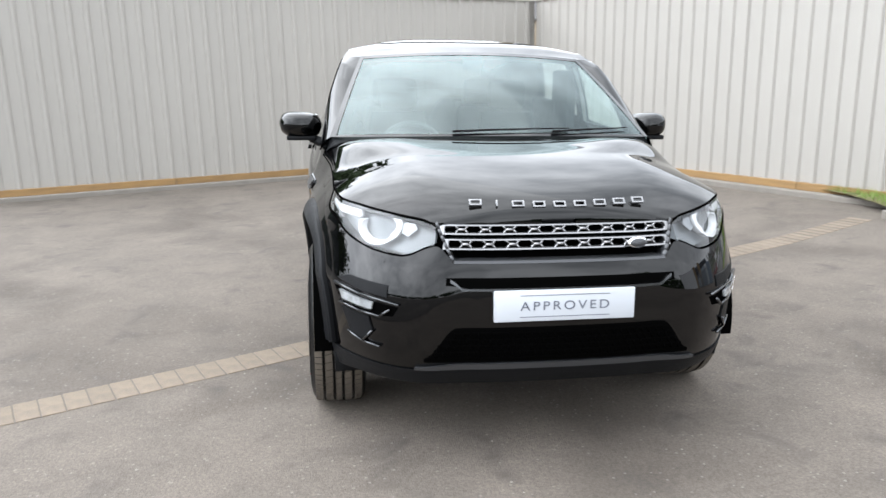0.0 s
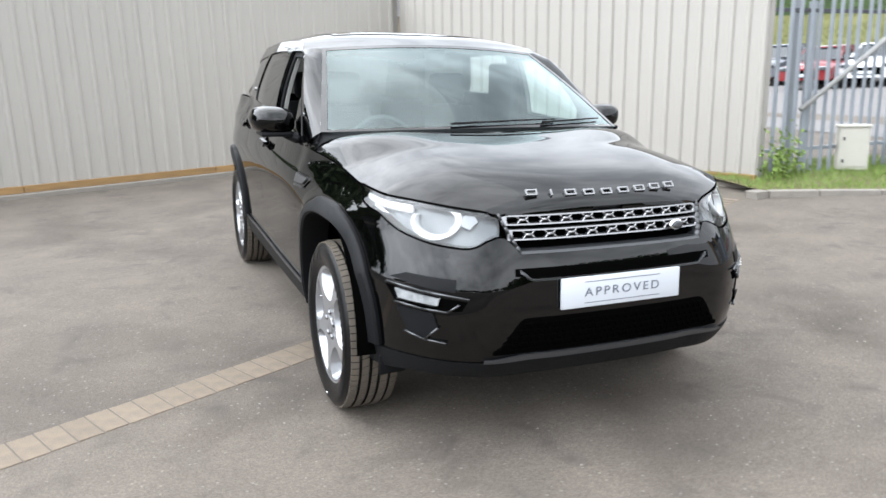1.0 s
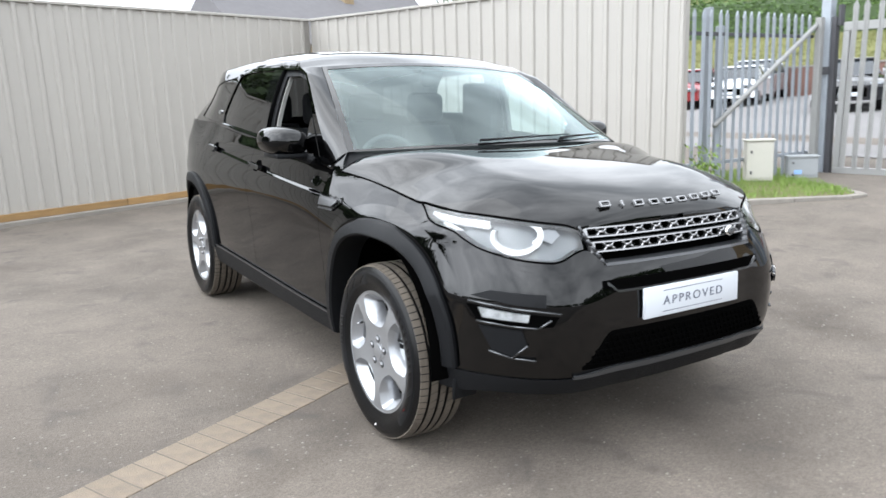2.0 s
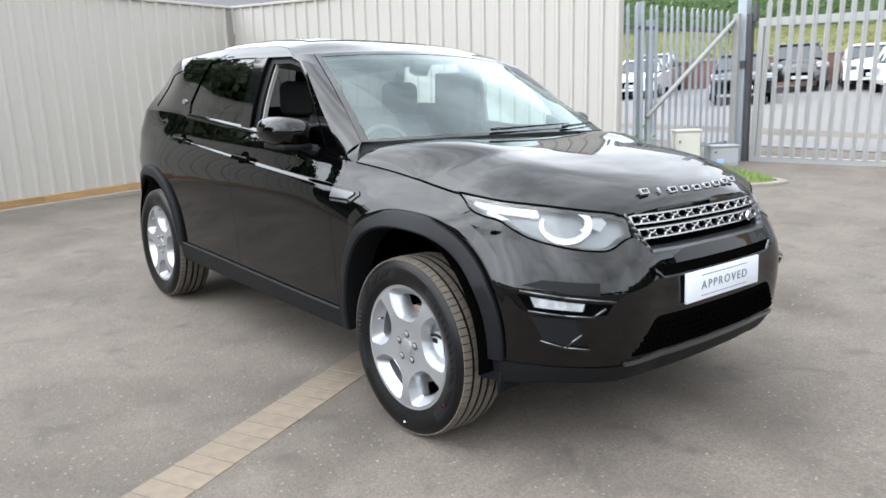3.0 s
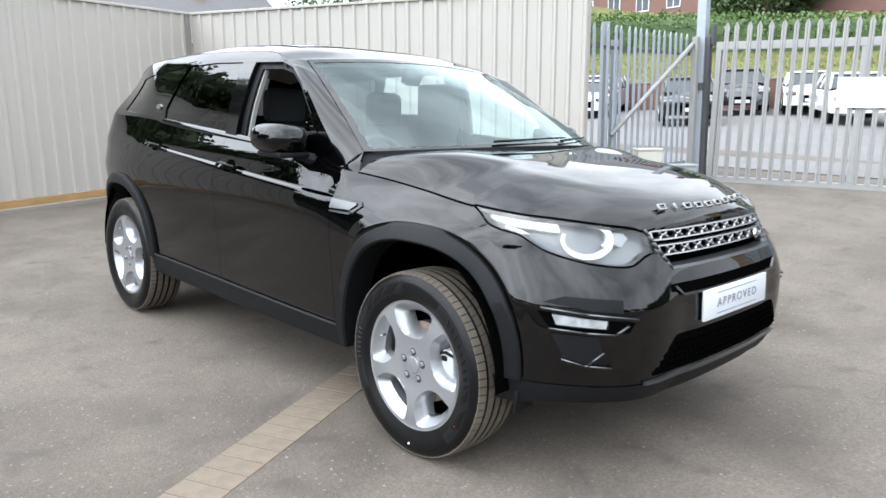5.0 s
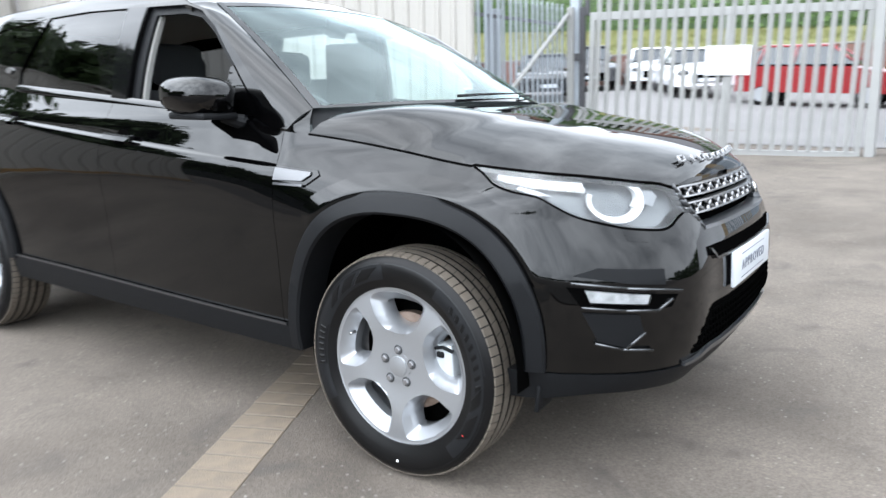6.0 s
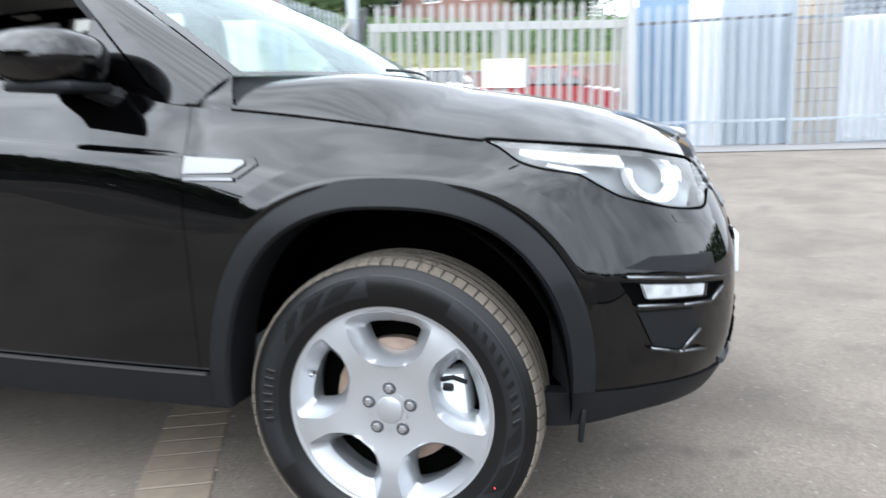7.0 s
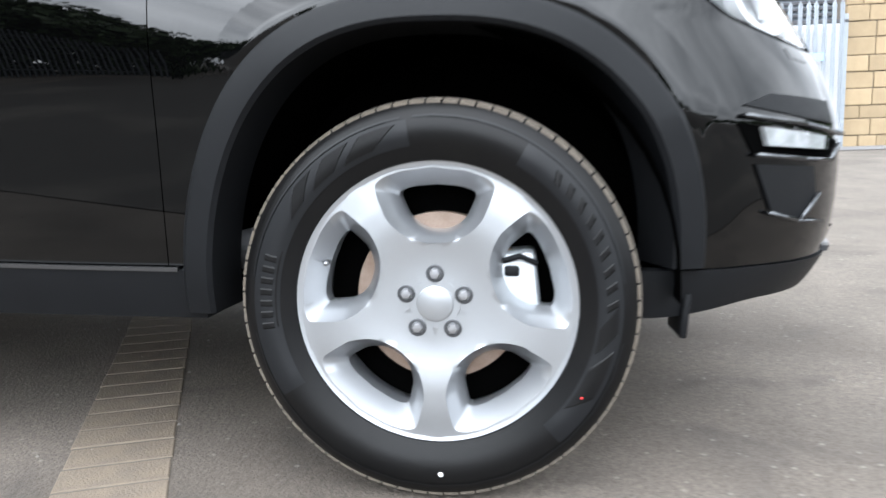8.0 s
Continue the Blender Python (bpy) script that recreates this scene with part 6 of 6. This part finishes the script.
def tree(at, h, spread, seed, label, trunk=0.25, leaf=0.22, count=2600, mat=None):
    t = thing("tree", at, label, "tree")
    r = random.Random(seed)
    b = bmesh.new()
    add_tube(b, [(0, 0, -0.3), (0.05, 0.0, h * 0.2), (0.1, 0.08, h * 0.4), (0.12, 0.05, h * 0.66)], [trunk, trunk * 0.8, trunk * 0.6, trunk * 0.3], 8)
    clumps = []
    for i in range(11):
        a, z0 = r.uniform(0, 6.28), h * r.uniform(0.28, 0.62)
        e = Vector((math.cos(a) * spread * r.uniform(0.45, 0.85), math.sin(a) * spread * r.uniform(0.45, 0.85), min(h * 0.95, z0 + h * r.uniform(0.12, 0.35))))
        s = Vector((0.08, 0.04, z0))
        add_tube(b, [s, s.lerp(e, 0.5) + Vector((0, 0, -0.1)), e], [trunk * 0.3, trunk * 0.2, trunk * 0.06], 5)
        clumps.append((e, spread * r.uniform(0.28, 0.46)))
    clumps.append((Vector((0, 0, h * 0.86)), spread * 0.45))
    part("trunk", fix(b), BARK, t)

    def place(q):
        c, rad = q.choice(clumps)
        v = Vector((q.gauss(0, 0.5), q.gauss(0, 0.5), q.gauss(0, 0.42)))
        return c + v * rad

    foliage("crown", place, count, leaf, mat or LEAF_DARK, "", "", seed, t)
    return t


def house(at, w, d, h, roof_h, wall_mat, label, chimneys=1):
    hs = thing("house", at, label, "house")
    part("wall", box((-w / 2, -d / 2, 0), (w / 2, d / 2, h)), wall_mat, hs, smooth_shade=False)
    b = bmesh.new()
    add_prism(b, [(-d / 2 - 0.3, h - 0.1), (d / 2 + 0.3, h - 0.1), (0, h + roof_h)], w + 0.5, pose(w / 2 + 0.25, 0, 0, 0, 0, 90))
    roof = part("roof", fix(b), SLATE, hs, smooth_shade=False)
    for k in range(chimneys):
        x = w / 2 - 0.5 - k * (w - 1.0)
        ch = part("chimney", box((x - 0.3, -0.3, h + roof_h - 0.7), (x + 0.3, 0.3, h + roof_h + 0.9), 0.02), wall_mat, roof, smooth_shade=False)
    n = max(2, round(w / 2.4))
    for fl in range(max(1, int(h // 2.6))):
        for i in range(n):
            x, z = -w / 2 + (i + 0.5) * w / n, 0.9 + fl * 2.6
            for s in (-1, 1):
                win = part("window", box((x - 0.5, s * d / 2 - 0.04, z), (x + 0.5, s * d / 2 + 0.04, z + 1.15), 0.01), WHITE_PAINT, hs, smooth_shade=False)
                for px in (-0.44, 0.03):
                    part("pane", box((x + px, s * (d / 2 + 0.035) - 0.012, z + 0.07), (x + px + 0.41, s * (d / 2 + 0.035) + 0.012, z + 1.08)), WINDOW_DARK, win, smooth_shade=False)
    return hs


house(pose(44, 25, 3.6, 0, 0, 82), 16, 8, 5.4, 2.8, RED_BRICK, "red brick terrace house behind the hedge", 2)
house(pose(45, 8, 3.4, 0, 0, 88), 12, 8, 5.4, 2.8, RED_BRICK, "red brick house behind the hedge", 2)
house(pose(46, -9, 3.2, 0, 0, 92), 12, 8, 5.2, 2.8, SANDSTONE, "buff stone house behind the hedge", 1)
house(pose(12.0, 33.5, -0.1, 0, 0, 12), 8.5, 7, 4.5, 2.6, SANDSTONE, "buff stone house with a slate roof beyond the wall", 2)
house(pose(20.5, 41, 0.0, 0, 0, 5), 6, 6, 6.2, 2.5, RED_BRICK, "red brick house gable beyond the wall", 1)
tree(pose(27, 36, 0), 8.0, 4.0, 11, "dark green tree beyond the wall")
tree(pose(22.5, 34, 0), 7.4, 3.4, 12, "dark green tree beyond the wall")
tree(pose(38.5, 15, 4.0), 5.0, 3.0, 13, "leafy tree behind the hedge")
tree(pose(38.0, 3, 4.0), 4.5, 3.0, 14, "leafy tree behind the hedge")
tree(pose(37.0, -7, 4.0), 4.8, 3.0, 15, "leafy tree behind the hedge")


# ---- stone and steel frontage past the gate's end ----
def block_wall(name, at, w, h, d, label, course=0.24, seed=2):
    """A wall face of squared stones, each a block of its own, standing on a dark core; face towards -y."""
    wl_ = thing(name, at, label, "wall", kind="structure")
    part("core", box((0.01, 0.03, -0.1), (w - 0.01, d, h)), MORTAR, wl_, smooth_shade=False)
    r = random.Random(seed)
    z = 0.0
    while z < h - 0.05:
        ch = min(course * r.uniform(0.8, 1.2), h - z)
        x = 0.0
        while x < w - 0.02:
            bw = r.uniform(0.24, 0.5)
            if x + bw > w - 0.16:
                bw = w - x
            proud = r.uniform(-0.012, 0.012)
            b = box((x + 0.006, proud, z + 0.006), (x + bw - 0.006, 0.1, z + ch - 0.006), 0.012)
            part("stone", b, SANDSTONE, wl_, smooth_shade=False)
            x += bw
        z += ch
    return wl_


EAST = -90   # faces towards -x
FRONTAGE = Matrix.Translation((-0.15, -0.26, 0.10)) @ Matrix.Scale(1.05, 4)


def east(y, x=10.9):
    return FRONTAGE @ pose(x, y, 0, 0, 0, EAST)


block_wall("wall_stone_1", east(-2.86), 0.66, 3.6, 0.6, "buff squared-stone pier", seed=3)
block_wall("wall_stone_2", east(-4.78), 0.78, 3.6, 0.6, "buff squared-stone pier", seed=4)
shed = thing("steel_shutter", east(-1.75), "blue-grey ribbed steel shutter between stone piers", "shutter", kind="structure")
part("curtain", box((0, 0.12, 0), (1.11, 0.2, 2.55)), BLUEGREY, shed, smooth_shade=False)
for i in range(9):
    part("rib", box((0.03 + i * 0.122, 0.09, 0.05), (0.085 + i * 0.122, 0.119, 2.5), 0.008), BLUEGREY, shed, smooth_shade=False)
door = thing("white_post", east(-1.27), "broad white painted post", "post", kind="structure")
part("shaft", box((0, 0.02, 0), (0.48, 0.2, 2.55), 0.01), WHITE_PAINT, door, smooth_shade=False)
door = thing("blue_door", east(-0.42), "faded blue ribbed steel door", "door", kind="structure")
part("leaf", box((0, 0.1, 0), (0.85, 0.2, 2.5)), BLUE_PAINT, door, smooth_shade=False)
for i in range(7):
    part("rib", box((0.03 + i * 0.12, 0.07, 0.05), (0.08 + i * 0.12, 0.099, 2.46), 0.008), BLUE_PAINT, door, smooth_shade=False)
unit = thing("white_container", east(-3.53, 10.95), "white ribbed steel container behind the palisade", "container")
part("shell", box((0, 0.06, 0.05), (1.24, 1.2, 2.0), 0.02), WHITE_PAINT, unit, smooth_shade=False)
for i in range(8):
    part("rib", box((0.05 + i * 0.15, 0.035, 0.1), (0.12 + i * 0.15, 0.059, 1.95), 0.008), WHITE_PAINT, unit, smooth_shade=False)
wall = thing("wall_white", east(-5.6), "white rendered wall", "wall", kind="structure")
part("render", box((0, 0.1, -0.1), (6, 0.3, 3.6)), WHITE_PAINT, wall, smooth_shade=False)
shed = thing("dark_building", FRONTAGE @ pose(14.2, -1.0, 0, 0, 0, EAST), "dark louvred building behind the palisade", "building", kind="structure")
part("wall", box((0, 0, 0), (8, 3, 4.2)), BLUEGREY, shed, smooth_shade=False)
for i in range(14):
    part("louvre", box((0.2, -0.08, 2.4 + i * 0.12), (7.8, -0.005, 2.46 + i * 0.12), 0.005), DARK_STEEL, shed, smooth_shade=False)
fence("palisade_fence", (10.62, -0.35), (10.62, -2.72), ((0.02, 2.2), (1.4, 2.2)), "galvanised palisade fence in front of the steel doors", base=0.05, height=2.15, place=FRONTAGE)
fence("palisade_gate", (10.62, -2.76), (10.62, -4.72), ((0.03, 2.1), (1.93, 2.1)), "galvanised palisade gate with a blue sign", base=0.05, height=2.1, pitch=0.13, place=FRONTAGE)
sg = part("blue_sign", box((10.585, -4.36, 1.40), (10.6, -4.06, 1.52), 0.003), SIGN_BLUE, None, smooth_shade=False, at=FRONTAGE)
tagged(sg, "small blue sign fixed to the palisade gate", "sign")

# ---- behind the camera: a fence with trees over it, mirrored in the paint ----
# across the yard: kerb, palisade fence and dark trees
far_kerb = thing("yard_kerb", pose(-14.2, 2.0, 0, 0, 0, 90), "concrete kerb along the yard's edge", "kerb", kind="structure")
for i in range(20):
    part("kerb_stone", box((i * 0.915 + 0.004, -0.1, -0.1), (i * 0.915 + 0.91, 0.05, 0.13), 0.012), KERB, far_kerb, smooth_shade=False)
fence("palisade_fence", (-15.4, 7.5), (-15.4, 24.0), (), "palisade fence along the yard's far edge, dimmed in colour", mesh=pale_mesh("pale", 2.27, DIM_GALV), mat=DIM_GALV)
rr = random.Random(77)
for i in range(9):
    tree(pose(-18.5 + rr.uniform(-0.8, 0.8), 8.6 + i * 2.0, 0, 0, 0, rr.uniform(0, 360)), lerp(4.6, 8.8, smooth(0, 4, i)) + rr.uniform(-0.5, 0.5), rr.uniform(2.2, 3.0), 30 + i, "dark leafy tree behind the palisade fence", count=1800, leaf=0.3)
foliage("hedge", lambda r: (r.uniform(-19.0, -16.6), r.uniform(7.6, 26.0), r.uniform(0.0, 4.3) ** 0.95), 4600, 0.30, LEAF_DARK, "dark overgrown hedge behind the dimmed palisade fence", "hedge", 83, kind="stuff")
# even ring of unseen low trees, added as a dark horizon for the paint
for i in range(12):
    a = radians(178 + i * 9)
    tree(pose(42 * math.cos(a), 42 * math.sin(a), 0, 0, 0, rr.uniform(0, 360)), rr.uniform(2.4, 3.4), rr.uniform(3.0, 4.0), 50 + i, "low dark tree added unseen for the paint to mirror", count=1200, leaf=0.32)

# unseen dark ground added across the yard, to darken what the doors and bumper mirror
bm = bmesh.new()
rows = []
for i in range(29):
    y = -24.0 + i * 1.2
    e = -2.35 - 0.41 * (y + 1.0)
    rows.append([(x, y, ground_height(x, y) + 0.006) for x in [lerp(-14.1, e, k / 16) for k in range(17)]])
add_grid(bm, rows, flip=True)
tagged(part("reflection_ground", fix(bm), DIM_GROUND), "unseen dark ground added to darken the doors' reflections", "lane", kind="structure")
# unseen hedge added to the south, to block bright sky from the bumper corner
def mirror_hedge(r):
    a, d = radians(r.uniform(280, 342)), r.uniform(23.5, 25.5)
    return d * math.cos(a), d * math.sin(a), r.uniform(0.0, 4.0 + 0.9 * noise.noise(Vector((a * 9, 0, 0))))


foliage("hedge", mirror_hedge, 4200, 0.36, LEAF_DARK, "tall dark hedge added unseen to darken the bumper's reflections", "hedge", 84, kind="stuff")

# unseen trees added north of the wall, to darken the sky mirrored in the rear side glass
for i in range(3):
    tree(pose(-7.4 + i * 1.9, 14.6 + rr.uniform(-0.8, 0.8), 0, 0, 0, rr.uniform(0, 360)), rr.uniform(6.0, 7.4), rr.uniform(2.2, 2.7), 90 + i, "dark leafy tree added unseen behind the cream wall", count=2000, leaf=0.3)

# weed by the wall's end, loose chips on the asphalt
foliage("weed", lambda r: (5.70 + r.gauss(0, 0.15), 3.50 + r.gauss(0, 0.06), 0.14 + abs(r.gauss(0, 0.24))), 150, 0.045, GRASS, "straggly green weed by the end of the wall", "plant", 61, kind="stuff").matrix_basis = GATEWAY
rr = random.Random(91)
vs, fs = [], []
for _ in range(420):
    x, y, e = rr.uniform(-4.5, 5.5), rr.uniform(-3.6, 4.5), rr.uniform(0.003, 0.009)
    z, a, k = ground_height(x, y), rr.uniform(0, 3.14), rr.uniform(0.5, 1.0)
    ring = [(x + e * math.cos(a + q * 1.257) * (k if q % 2 else 1), y + e * math.sin(a + q * 1.257), z + 0.001) for q in range(5)]
    i = len(vs)
    vs += ring + [(x + e * 0.2, y, z + e * 0.8)]
    fs += [(i + q, i + (q + 1) % 5, i + 5) for q in range(5)]
me = bpy.data.meshes.new("stone_chip")
me.from_pydata(vs, [], fs)
me.materials.append(KERB)
tagged(new("stone_chip", me), "loose pale stone chips scattered on the asphalt", "gravel", kind="stuff")
